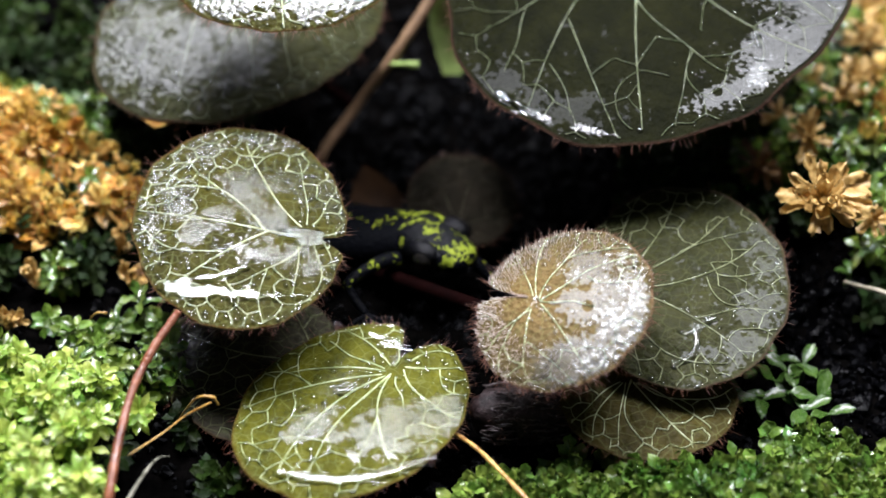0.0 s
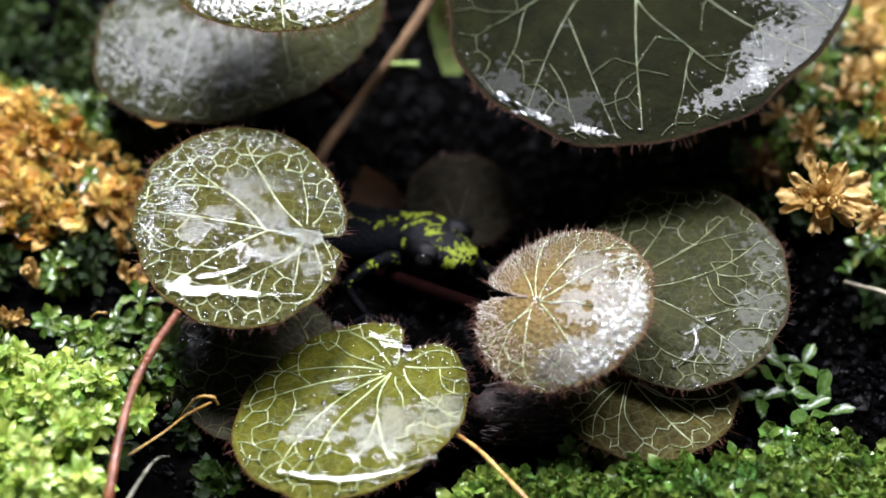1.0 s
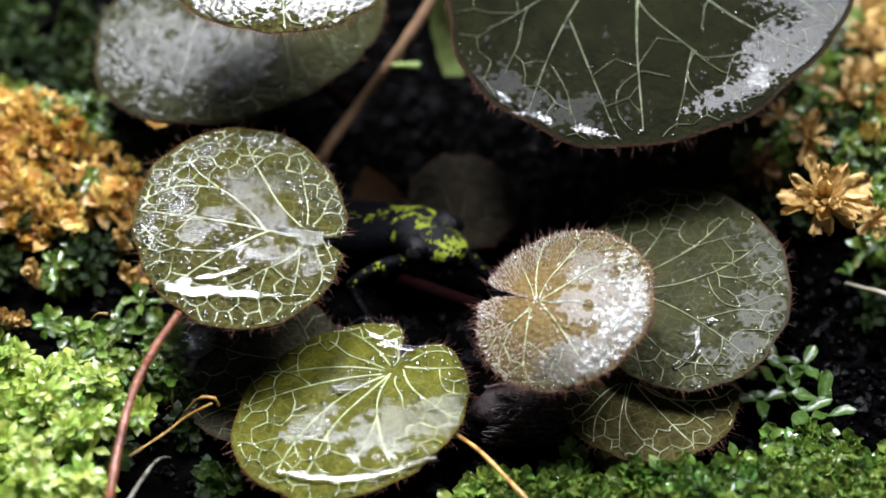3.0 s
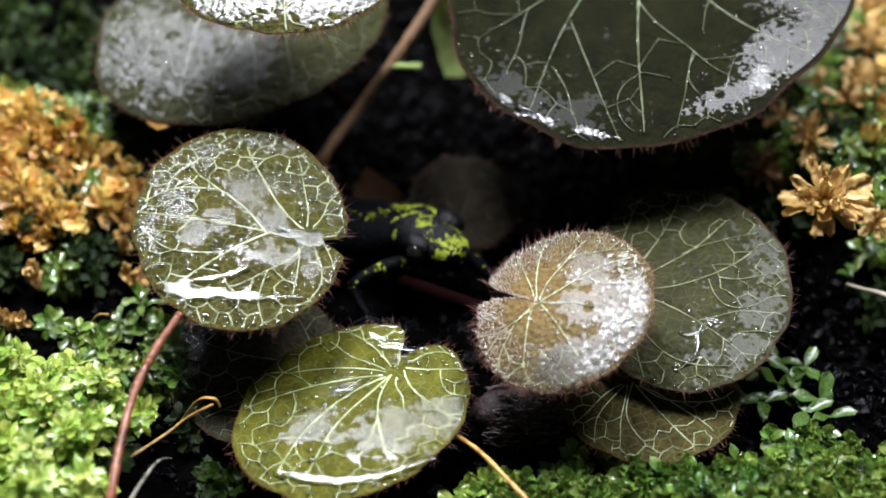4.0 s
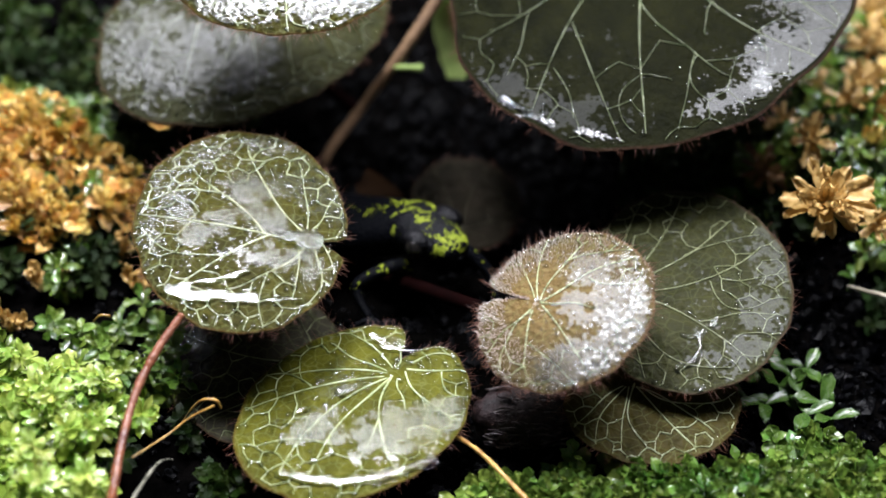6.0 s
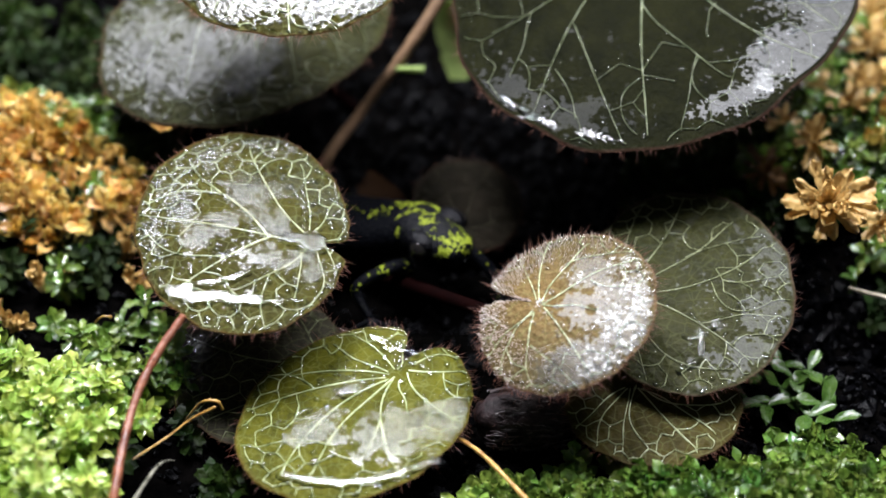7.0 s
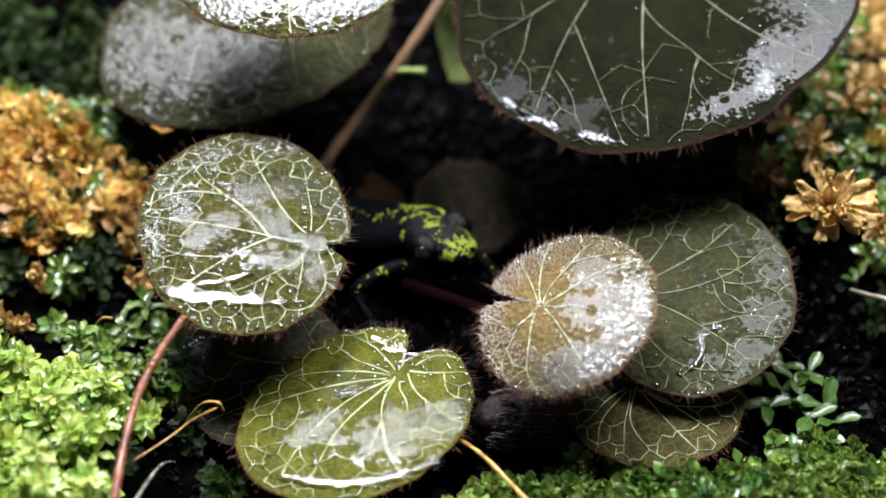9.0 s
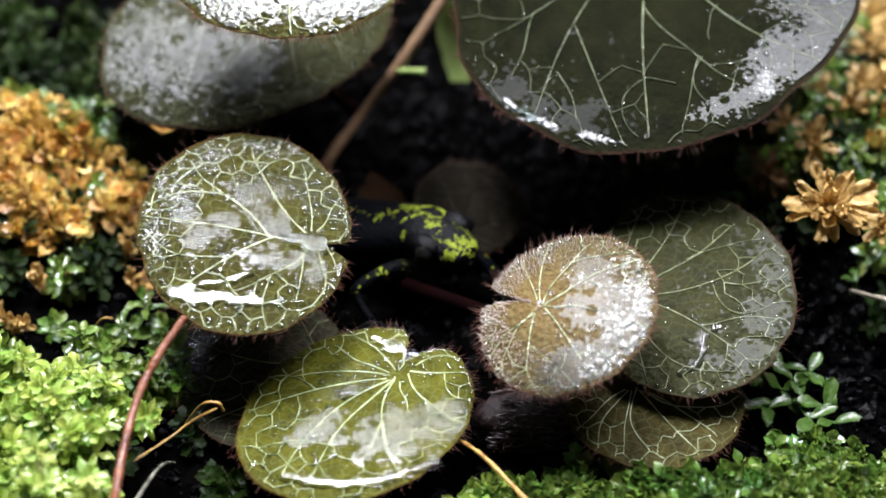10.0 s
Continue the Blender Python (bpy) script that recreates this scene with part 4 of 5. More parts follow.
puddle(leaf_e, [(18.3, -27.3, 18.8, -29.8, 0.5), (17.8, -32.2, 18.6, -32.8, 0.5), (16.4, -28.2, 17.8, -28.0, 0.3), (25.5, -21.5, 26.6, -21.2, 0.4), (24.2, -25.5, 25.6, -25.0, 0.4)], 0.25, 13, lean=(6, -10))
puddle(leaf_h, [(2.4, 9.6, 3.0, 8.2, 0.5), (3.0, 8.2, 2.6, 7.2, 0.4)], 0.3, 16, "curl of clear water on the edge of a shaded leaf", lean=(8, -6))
beads(leaf_a, 460, 0.12, 0.66, 1, inner=0.15)
beads(leaf_a, 420, 0.14, 0.5, 21, inner=0.1, spots=[(-17, 10, 3), (-12, 17, 3), (-4, 20, 3), (-19, 2, 2.5)])
beads(leaf_b, 340, 0.12, 0.72, 2, spots=[(-5, -2, 3), (8, -8, 4), (-12, -10, 4), (2, 3, 3)])
beads(leaf_c, 260, 0.10, 0.45, 3, inner=0.2)
beads(leaf_d, 90, 0.10, 0.50, 4, spots=[(6, -5, 3), (12, -3, 5)])
beads(leaf_e, 420, 0.07, 0.28, 25)
beads(leaf_e, 190, 0.12, 0.50, 5, spots=[(-24, -40, 4), (16, -34, 4), (28, -20, 7), (20, -28, 4)])
beads(leaf_f, 140, 0.15, 0.5, 6, inner=0.3)
beads(leaf_g, 200, 0.15, 0.7, 7, inner=0.3)
beads(leaf_h, 40, 0.1, 0.4, 8)
for leaf, count in ((leaf_a, 300), (leaf_b, 260), (leaf_c, 320), (leaf_d, 120), (leaf_e, 130), (leaf_g, 200)):
    beads(leaf, count, 0.14, 0.46, 70, inner=0.84, label="tiny glinting water beads along the rim of a leaf")
vein_beads(leaf_a, 650, 0.12, 0.38, 61, (-14, 8), 17)
vein_beads(leaf_a, 220, 0.12, 0.40, 62)
vein_beads(leaf_b, 330, 0.12, 0.40, 63)
vein_beads(leaf_c, 600, 0.12, 0.36, 64, (6, -3), 14)
vein_beads(leaf_d, 160, 0.10, 0.32, 65, (10, -4), 16)
vein_beads(leaf_e, 520, 0.08, 0.28, 66, (0, -36), 40)
vein_beads(leaf_f, 160, 0.14, 0.40, 67)
vein_beads(leaf_i, 60, 0.10, 0.28, 68)
beads(leaf_i, 20, 0.08, 0.2, 9)


# ---- the frog ----


def loft(sections, seg=20):
    """Skin through rings (x, z, half width, half height); also how far each vertex faces up."""
    dense = []
    for i in range(len(sections) - 1):
        p0, p1, p2, p3 = (np.array(sections[max(0, min(len(sections) - 1, j))], float) for j in (i - 1, i, i + 1, i + 2))
        for k in range(5):
            t = k / 5
            dense.append(0.5 * (2 * p1 + (p2 - p0) * t + (2 * p0 - 5 * p1 + 4 * p2 - p3) * t * t + (3 * p1 - p0 - 3 * p2 + p3) * t ** 3))
    dense.append(np.array(sections[-1], float))
    v, up = [], []
    for x, z, w, h in dense:
        for j in range(seg):
            a = 2 * _m.pi * j / seg
            c, s = _m.cos(a), _m.sin(a)
            ex = 0.8
            yy, zz = abs(c) ** ex * (1 if c > 0 else -1) * w, abs(s) ** ex * (1 if s > 0 else -1) * h
            v.append((x, yy, z + zz))
            up.append(max(0.0, s))
    v, up = np.array(v), np.array(up)
    q = grid_quads(len(dense), seg, True)
    n = len(v)
    v = np.concatenate([v, [[dense[0][0], 0, dense[0][1]]], [[dense[-1][0], 0, dense[-1][1]]]])
    up = np.concatenate([up, [0, 0]])
    j = np.arange(0, seg, 2)
    caps = np.concatenate([np.stack([np.full(seg // 2, n), (j + 2) % seg, j + 1, j], -1),
                           np.stack([np.full(seg // 2, n + 1), n - seg + j, n - seg + j + 1, n - seg + (j + 2) % seg], -1)])
    return v * 0.001, np.concatenate([q[:, ::-1], caps]), up


FROG_AT = pose(-0.0002, 0.0003, 0.0013, 0, 0, -30)


def limb(name, points, radii, parent, toes, material):
    """A limb with its origin at the foot; points in the frog's space."""
    foot = Vector(points[-1])
    bt = Batch()
    bt.add(*tube([tuple(Vector(p) - foot) for p in points], radii, seg=12))
    for end in toes:
        e = Vector(end) - foot
        bt.add(*tube([(0, 0, 0), tuple(e * 0.5 + Vector((0, 0, 0.0004))), tuple(e)], [0.0007, 0.00042, 0.00048], seg=8))
    me = bt.mesh(name)
    z = np.empty(len(me.vertices) * 3, dtype=np.float32)
    me.vertices.foreach_get("co", z)
    a = me.attributes.new("back", "FLOAT", "POINT")
    a.data.foreach_set("value", np.full(len(me.vertices), 0.9, dtype=np.float32))
    ob = part(name, me, material, parent)
    ob.location = foot
    return ob


def frog():
    root = new("frog")
    root.matrix_world = FROG_AT
    tagged(root, "small black frog with yellow-green mottled back, crouching among leaves", "frog")
    swing = lambda v, deg: (np.c_[(v[:, 0] + 0.005) * _m.cos(radians(deg)) - v[:, 1] * _m.sin(radians(deg)) - 0.005,
                                  (v[:, 0] + 0.005) * _m.sin(radians(deg)) + v[:, 1] * _m.cos(radians(deg)), v[:, 2]])
    v, q, up = loft([(-30, 2, 1.5, 1.5), (-28, 2.2, 4.5, 3.0), (-22, 3.0, 6.6, 4.2), (-14, 4.2, 6.4, 4.8), (-8, 5.8, 5.6, 4.6), (-4, 6.9, 4.9, 4.0), (0, 7.0, 3.6, 2.6)])
    ridge = np.exp(-((v[:, 1] - 0.0012) / 0.0022) ** 2) * np.clip((v[:, 0] + 0.019) * 150, 0.0, 1.5)
    part("body", quads_mesh("body", swing(v, 14), q, True, {"back": up * (0.2 + 1.5 * ridge)}), FROG, root)
    v, q, up = loft([(-7, 6.8, 4.8, 4.0), (-4.5, 7.4, 5.4, 4.1), (-1.5, 7.9, 5.5, 3.8), (1.0, 8.2, 5.2, 3.4), (3.4, 8.4, 4.4, 2.8), (5.6, 8.5, 3.6, 2.3), (6.9, 8.4, 2.9, 2.0), (7.5, 8.2, 2.0, 1.5), (7.7, 8.1, 0.9, 0.8)])
    gap = np.exp(-((v[:, 0] - 0.0012) / 0.0016) ** 2 - (v[:, 1] / 0.0026) ** 2)
    spot = np.exp(-((v[:, 0] - 0.0052) / 0.0012) ** 2 - ((v[:, 1] + 0.0042) / 0.0012) ** 2)
    snout = np.exp(-((v[:, 0] - 0.0058) / 0.0018) ** 2) * np.clip(up * 3, 0, 1)
    head = part("head", quads_mesh("head", swing(v, -13), q, True, {"back": np.clip(up, 0, 0.75) * 1.35 - 0.55 * gap + 0.8 * spot + 0.45 * snout}), FROG_HEAD, root)
    for s in (-1, 1):
        for name, radius, at, flat, mat, note in (("eyelid", 0.0023, (0.0003, 0.0040, 0.0098), (1.3, 0.95, 0.85), LID, "black bulging eyelid"),
                                                  ("eye", 0.0019, (0.0011, 0.0050, 0.0092), (1, 1, 1), EYE_MAT, "glossy black eye"),
                                                  ("nostril", 0.00026, (0.0072, 0.0014, 0.0092), (1, 1, 1), EYE_MAT, "")):
            x, y, z = swing(np.array([[at[0], s * at[1], at[2]]]), -13)[0]
            bm = bmesh.new()
            bmesh.ops.create_uvsphere(bm, u_segments=20, v_segments=14, radius=radius, matrix=pose(x, y, z, 0, 0, -13) @ Matrix.Diagonal((*flat, 1)))
            for f in bm.faces:
                f.smooth = True
            part(name, bm, mat, head, note)
    inv = FROG_AT.inverted()
    loc = lambda *p: tuple(inv @ (Vector(p) * 0.001))
    arm = limb("foreleg", [loc(-8.0, -2.0, 7.5), loc(-11.5, -4.6, 9.0), loc(-16.2, -9.2, 9.4), loc(-16.4, -11.0, 8.2), loc(-13.4, -14.6, 5.8)],
               [0.0016, 0.0013, 0.0010, 0.0009, 0.0007], root,
               [loc(-16.5, -18.0, 6.6), loc(-13.8, -18.6, 6.2), loc(-11.4, -17.6, 5.4), loc(-10.6, -15.6, 5.2)], FROG_LIMB)
    limb("foreleg", [loc(3.6, -1.2, 6.5), loc(6.6, -2.0, 5.6), loc(9.6, -4.2, 3.8), loc(10.8, -6.2, 1.6)],
         [0.0016, 0.0014, 0.0011, 0.0009], root, [loc(12.6, -7.6, 1.0), loc(11.2, -8.8, 0.6), loc(13.0, -5.4, 1.2)], FROG)
    for s in (-1, 1):
        limb("hind_leg", [(-0.027, s * 0.004 - 0.005, 0.001), (-0.021, s * 0.0085 - 0.004, 0.001), (-0.016, s * 0.009 - 0.003, 0.0005), (-0.022, s * 0.010 - 0.004, -0.0008), (-0.0245, s * 0.0105 - 0.005, -0.0016)],
             [0.0026, 0.0024, 0.0018, 0.0014, 0.0009], root, [(-0.018, s * 0.0125 - 0.004, -0.002), (-0.0165, s * 0.0095 - 0.004, -0.002), (-0.019, s * 0.008 - 0.004, -0.002)], FROG_LIMB)
    return root, arm


frog_thing, frog_arm = frog()


# ---- stems, straws and litter ----


def stem(name, label, points, radii, material, category="stem", wobble=0.06, seed=1):
    me = tube_mesh(name, [Vector(p) * 0.001 for p in points], [r * 0.001 for r in radii], wobble=wobble, seed=seed)
    return tagged(part(name, me, material), label, category)


stem("red_runner", "thin red-brown wet stalk arching down to the moss", [(-42.3, -31.5, 25.5), (-43.8, -33.6, 24.5), (-46.2, -37.7, 23), (-48.7, -44.2, 21), (-50, -52.8, 19), (-50.5, -60.9, 17), (-51.2, -66, 13), (-53, -70, 2)],
     [0.6, 0.66, 0.7, 0.7, 0.72, 0.75, 0.8, 0.8], STALK, wobble=0.1)
stem("brown_stalk", "long dull brown stalk leaning out of the hollow", [(6, 55, 40), (-1, 49.1, 30), (-5.9, 44.5, 24), (-10.4, 41.6, 18), (-17.3, 39.8, 8), (-24, 33.9, 1), (-25.5, 32.5, -6)],
     [1.3, 1.25, 1.2, 1.15, 1.1, 1.05, 1.0], STALK_DULL)
stem("side_shoot", "short pale olive shoot on a brown stalk", [(-10.3, 40.9, 18), (-7.4, 39.9, 18.8), (-4.6, 39.2, 19.2)], [0.6, 0.55, 0.8], PALE_LEAF)
stem("wet_straw", "golden wet straw lying across the moss", [(-0.6, -40.6, 8.0), (1.5, -43.1, 9), (6, -47.9, 10), (13.6, -58.5, 10.5), (16, -62, 9)], [0.2, 0.36, 0.38, 0.42, 0.4], STRAW, "straw", 0.15)
stem("pale_straw", "thin grey wet straw stuck in the soil", [(-45, -42, 1), (-46.1, -48.9, 9), (-48.4, -59.3, 13), (-50, -66, 13)], [0.2, 0.3, 0.34, 0.34], STRAW_GREY, "straw", 0.1)
stem("pale_straw", "pale dry straw tip over dark soil", [(71.2, -8.1, 8), (74.4, -10.2, 8.6), (77.9, -12.1, 9), (88, -18, 8), (92, -20, 1)], [0.25, 0.42, 0.5, 0.5, 0.5], STRAW_PALE, "straw", 0.1)
stem("moss_stalk", "thin amber moss stalk with a hooked tip", [(-44.6, -38.5, 5), (-39.9, -41.2, 15), (-37, -41.6, 16), (-36.2, -41.7, 14)], [0.14, 0.17, 0.3, 0.2], STRAW, "moss stalk", 0.15)
stem("moss_stalk", "thin amber moss stalk lying over the moss", [(-36.9, -42.6, 16), (-41.1, -43.6, 14), (-44.5, -46.3, 13), (-49.4, -51.8, 14)], [0.2, 0.17, 0.16, 0.15], STRAW, "moss stalk", 0.15)
stem("moss_stalk", "tiny amber moss stalk with a bent tip", [(-63.5, -18.0, 2), (-61.7, -18.6, 8), (-59.6, -19.2, 11.6), (-57.6, -19.2, 11.6)], [0.12, 0.13, 0.16, 0.3], STRAW, "moss stalk", 0.15)
stem("moss_stalk", "thin amber moss stalk at the edge of the moss", [(-79.0, -20, 2), (-79.4, -21, 9), (-80.4, -17, 14)], [0.14, 0.14, 0.2], STRAW, "moss stalk", 0.15)


def log():
    """Short dark stub of fibrous rhizome."""
    rng = random.Random(9)
    bt = Batch()
    bt.add(*tube([(0.0055, -0.0335, 0.0010), (0.0085, -0.0338, 0.0020), (0.0135, -0.0338, 0.0022), (0.0190, -0.0330, 0.0022), (0.0225, -0.0322, 0.0008)],
                 [0.0030, 0.0048, 0.0052, 0.0048, 0.0030], seg=40, wobble=0.05, seed=4))
    v = bt.v[0]
    axis = np.stack([v[:, 0], np.full(len(v), -0.0336), np.full(len(v), 0.002)], -1)
    ang = np.arctan2(v[:, 2] - 0.002, v[:, 1] + 0.0336)
    bt.v[0] = axis + (v - axis) * (1 + 0.10 * smooth_noise(ang * 1.0, v[:, 0] * 160, 5.0, 2) + 0.06 * smooth_noise(ang, v[:, 0] * 300, 11.0, 3))[:, None]
    ob = tagged(part("rhizome_stub", bt.mesh("rhizome_stub"), BARK), "dark purple-brown hairy stub between leaves", "rhizome")
    bt = Batch()
    for k in range(110):
        a, u, ln = rng.uniform(0.1, _m.pi + 0.5), rng.uniform(0.006, 0.019), rng.uniform(0.0012, 0.0045)
        pts = []
        for w in (0.0, 0.33, 0.67, 1.0):
            x = min(u + ln * w, 0.0222)
            r = 0.0050 * (1 - ((x - 0.0138) / 0.0125) ** 4) + rng.uniform(0.0, 0.0005)
            a += rng.uniform(-0.09, 0.09)
            pts.append((x, -0.0337 + r * _m.cos(a), 0.0021 + r * _m.sin(a)))
        bt.add(*tube(pts, [0.00006, 0.00020, 0.00018, 0.00005], seg=5))
    part("fibre_coat", bt.mesh("fibre_coat"), FIBRE, ob, "glossy brown fibres along the stub", "stuff")
    mats = []
    for k in range(90):
        a, u = rng.uniform(-0.4, _m.pi + 0.4), rng.uniform(0.0075, 0.0205)
        n = Vector((rng.uniform(-0.8, 0.8), _m.cos(a), _m.sin(a)))
        m = Matrix.Translation((u, -0.0337 + 0.0049 * _m.cos(a), 0.0021 + 0.0049 * _m.sin(a))) @ n.to_track_quat("Z", "Y").to_matrix().to_4x4()
        mats.append(m @ Matrix.Diagonal((0.00005, 0.00005, rng.uniform(0.0006, 0.002), 1)))
    bt = Batch()
    bt.spread(hair_shape(), mats)
    part("hair_fringe", bt.mesh("hair_fringe"), HAIR, ob, "fine russet hairs", "stuff")


log()


def rosette(at, radius, count, material, name, label, category, front, seed, layers=2, open_=0.5):
    """A small plant seen from its top: crumpled spoon-shaped leaflets round a short stalk."""
    rng = random.Random(seed)
    root = new(name)
    root.matrix_world = basis(Vector(at) * 0.001, front, rng.uniform(-12, 12), rng.uniform(0, 360))
    tagged(root, label, category, "rosettes in the moss")
    r = radius * 0.001
    part("stalk", tube_mesh("stalk", [(0, 0, 0), (0, -0.001, -r * 0.7), (0.001, 0.003, -max(r * 1.9, at[2] * 0.001 - 0.002))], [0.0005, 0.0005, 0.0006], seed=seed), STALK_DULL, root)
    for k in range(count):
        layer = k % layers
        shape = blade_shape(rng.uniform(0.11, 0.21), rng.uniform(-0.1, 0.5) * (1 if layer else -0.5), rng.uniform(-0.4, 0.7), 0.25, 9, 0.26, rng.uniform(0, 9), 0.25, 5, rng.uniform(0.06, 0.16))
        ln = r * (1.0, 0.85, 0.6)[layer] * rng.uniform(0.75, 1.15)
        me = quads_mesh("leaflet", shape[0] * ln, shape[1])
        me.materials.append(material)
        ob = new("leaflet", me)
        ob.parent = root
        ob.matrix_basis = pose(0, 0, 0.0002 * layer, 0, 0, 360 * k / count + rng.uniform(-14, 14)) @ pose(0, 0, 0, 12 + 38 * layer * open_ + rng.uniform(-12, 12), rng.uniform(-25, 25), 0)
    return root


rosette((65.8, -3.4, 24.0), 8.6, 32, PETAL, "tan_rosette", "dry tan moss rosette with crumpled spoon-shaped leaflets", "moss rosette", 35, 1, layers=3)
for k, (p, rad, lab) in enumerate([((59.0, 16.5, 13), 5.5, 0), ((67.1, 17.5, 20), 5.0, 1), ((76.5, 31, 18), 5.6, 1), ((80.5, 38, 17), 6.0, 1), ((75.7, -2.8, 18), 4.2, 1), ((72, 40, 14), 4.0, 1),
                                  ((84, 50, 17), 6, 1), ((86, 61, 16), 6, 1), ((92, 70, 14), 6, 1), ((64, 29, 15), 3.6, 1), ((77, 22, 14), 3.5, 1)]):
    rosette(p, rad, 16, PETAL if lab else AUBURN, "tan_rosette", "small dry tan moss rosette, curled" if lab else "small russet-brown moss rosette, curled", "moss rosette", 30, 20 + k, open_=0.9)


def shoot(at, length, turn, tilt, seed):
    """A fleshy strap-shaped green leaflet pair on a short stem."""
    rng = random.Random(seed)
    root = new("green_shoot")
    root.matrix_world = pose(at[0] * 0.001, at[1] * 0.001, at[2] * 0.001)
    tagged(root, "fresh green seedling with fleshy rounded leaflets over dark soil", "seedling", "seedlings beside the leaves")
    base = float(height(np.array(at[0] * 0.001), np.array(at[1] * 0.001))) - at[2] * 0.001
    part("stalk", tube_mesh("stalk", [(0, 0, 0), (0.0003, 0.0003, base * 0.5), (0, 0.001, base - 0.001)], [0.0004, 0.00045, 0.0005], seed=seed), SHOOT, root)
    for k in range(rng.choice((2, 3))):
        v, q = oval_blade(rng.uniform(0.19, 0.25), rng.uniform(-0.35, 0.1), 0.03, rng.choice((0.03, 0.16)), seed + k, 12)
        me = quads_mesh("leaflet", np.concatenate([v, v - [0, 0, 0.06]]) * length * 0.001, np.concatenate([q, q[:, ::-1] + len(v)]))
        me.materials.append(SHOOT)
        ob = new("leaflet", me)
        ob.parent = root
        ob.matrix_basis = pose(0, 0, 0, 0, 0, turn + k * rng.uniform(95, 150)) @ pose(0, 0, 0, tilt + rng.uniform(-15, 15), 0, 0)


for k, (p, ln, turn) in enumerate([((54, -32, 4), 5.0, 170), ((57, -28, 4), 5.2, 80), ((60.5, -35, 5), 5.0, 20), ((63.5, -33, 5), 5.6, -20), ((64.5, -36, 5), 4.4, 120), ((59, -26.5, 5), 4.8, 60),
                                   ((62, -25, 5), 4.4, 200), ((51, -31, 4), 4.0, 140), ((66, -29, 3), 4.2, 10), ((58, -22, 3), 4.0, 250), ((54, -24, 2), 3.6, 30), ((36, -41, 3), 4.2, 30), ((29, -42, 3), 4.0, 10), ((33, -43.5, 3), 3.8, 340), ((73.5, -3.5, 5.5), 3.2, 0)]):
    shoot(p, ln, turn, 25, 300 + k)


def flat_leaf(name, label, at, front, side, turn, length, width, material, seed):
    v, q = blade_shape(width, 0.25, 0.3, 0.3, 10, 0.12, seed, 0.1)
    v = v * length * 0.001
    me = quads_mesh(name, np.concatenate([v, v - [0, 0, 0.0004]]), np.concatenate([q, q[:, ::-1] + len(v)]))
    ob = part(name, me, material)
    ob.matrix_world = basis(Vector(at) * 0.001, front, side, turn)
    tagged(ob, label, "leaf")


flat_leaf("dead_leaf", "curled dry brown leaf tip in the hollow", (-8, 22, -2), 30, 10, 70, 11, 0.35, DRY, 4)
flat_leaf("pale_leaf", "pale green leaf behind the stalks", (2.0, 50, 8), 60, 0, 0, 18, 0.26, PALE_LEAF, 5)
flat_leaf("yellow_leaf", "yellowed leaf edge under a silvery leaf", (-49.5, 27.5, 21.0), 12, 4, 130, 10.5, 0.55, STRAW, 6)


# ---- soil crumbs and moss ----


def crumbs(label, cx, cy, rx, ry, count, lo, hi, material, seed):
    rng = random.Random(seed)
    bm = bmesh.new()
    bmesh.ops.create_cube(bm, size=1.6)
    bmesh.ops.subdivide_edges(bm, edges=bm.edges[:], cuts=1, use_grid_fill=True, smooth=0.6)
    base = np.array([tuple(v.co) for v in bm.verts])
    bm.verts.index_update()
    q = np.array([[v.index for v in f.verts] for f in bm.faces])
    bm.free()
    base /= np.linalg.norm(base, axis=1, keepdims=True)
    bt = Batch()
    for k in range(count):
        a, r = rng.uniform(0, 2 * _m.pi), _m.sqrt(rng.random())
        x, y = (cx + rx * r * _m.cos(a)) * 0.001, (cy + ry * r * _m.sin(a)) * 0.001
        s = (lo + (hi - lo) * rng.random() ** 2.2) * 0.001
        jit = np.array([[rng.uniform(0.5, 1.3)] for _ in base])
        rot = np.array(Euler([rng.uniform(0, 6) for _ in range(3)]).to_matrix())
        v = (base * jit * [s, s * rng.uniform(0.6, 1), s * rng.uniform(0.5, 0.9)]) @ rot.T + [x, y, float(height(np.array(x), np.array(y))) + 0.25 * s]
        bt.add(v, q)
    tagged(part("soil_crumbs", bt.mesh("soil_crumbs", False), material), label, "soil", kind="stuff")


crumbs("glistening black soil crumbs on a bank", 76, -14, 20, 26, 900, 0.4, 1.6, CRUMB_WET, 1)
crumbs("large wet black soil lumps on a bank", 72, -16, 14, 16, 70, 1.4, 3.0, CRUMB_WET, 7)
crumbs("bluish soil crumbs darkened for the shade of the hollow", 4, 40, 32, 34, 900, 0.5, 2.4, CRUMB, 2)
crumbs("black soil crumbs below the leaves, deepened for shade", -4, -30, 60, 26, 1000, 0.4, 1.5, CRUMB, 3)
crumbs("soil crumbs under the moss, darkened for shade", 0, 20, 110, 80, 1500, 0.5, 2.0, CRUMB, 4)


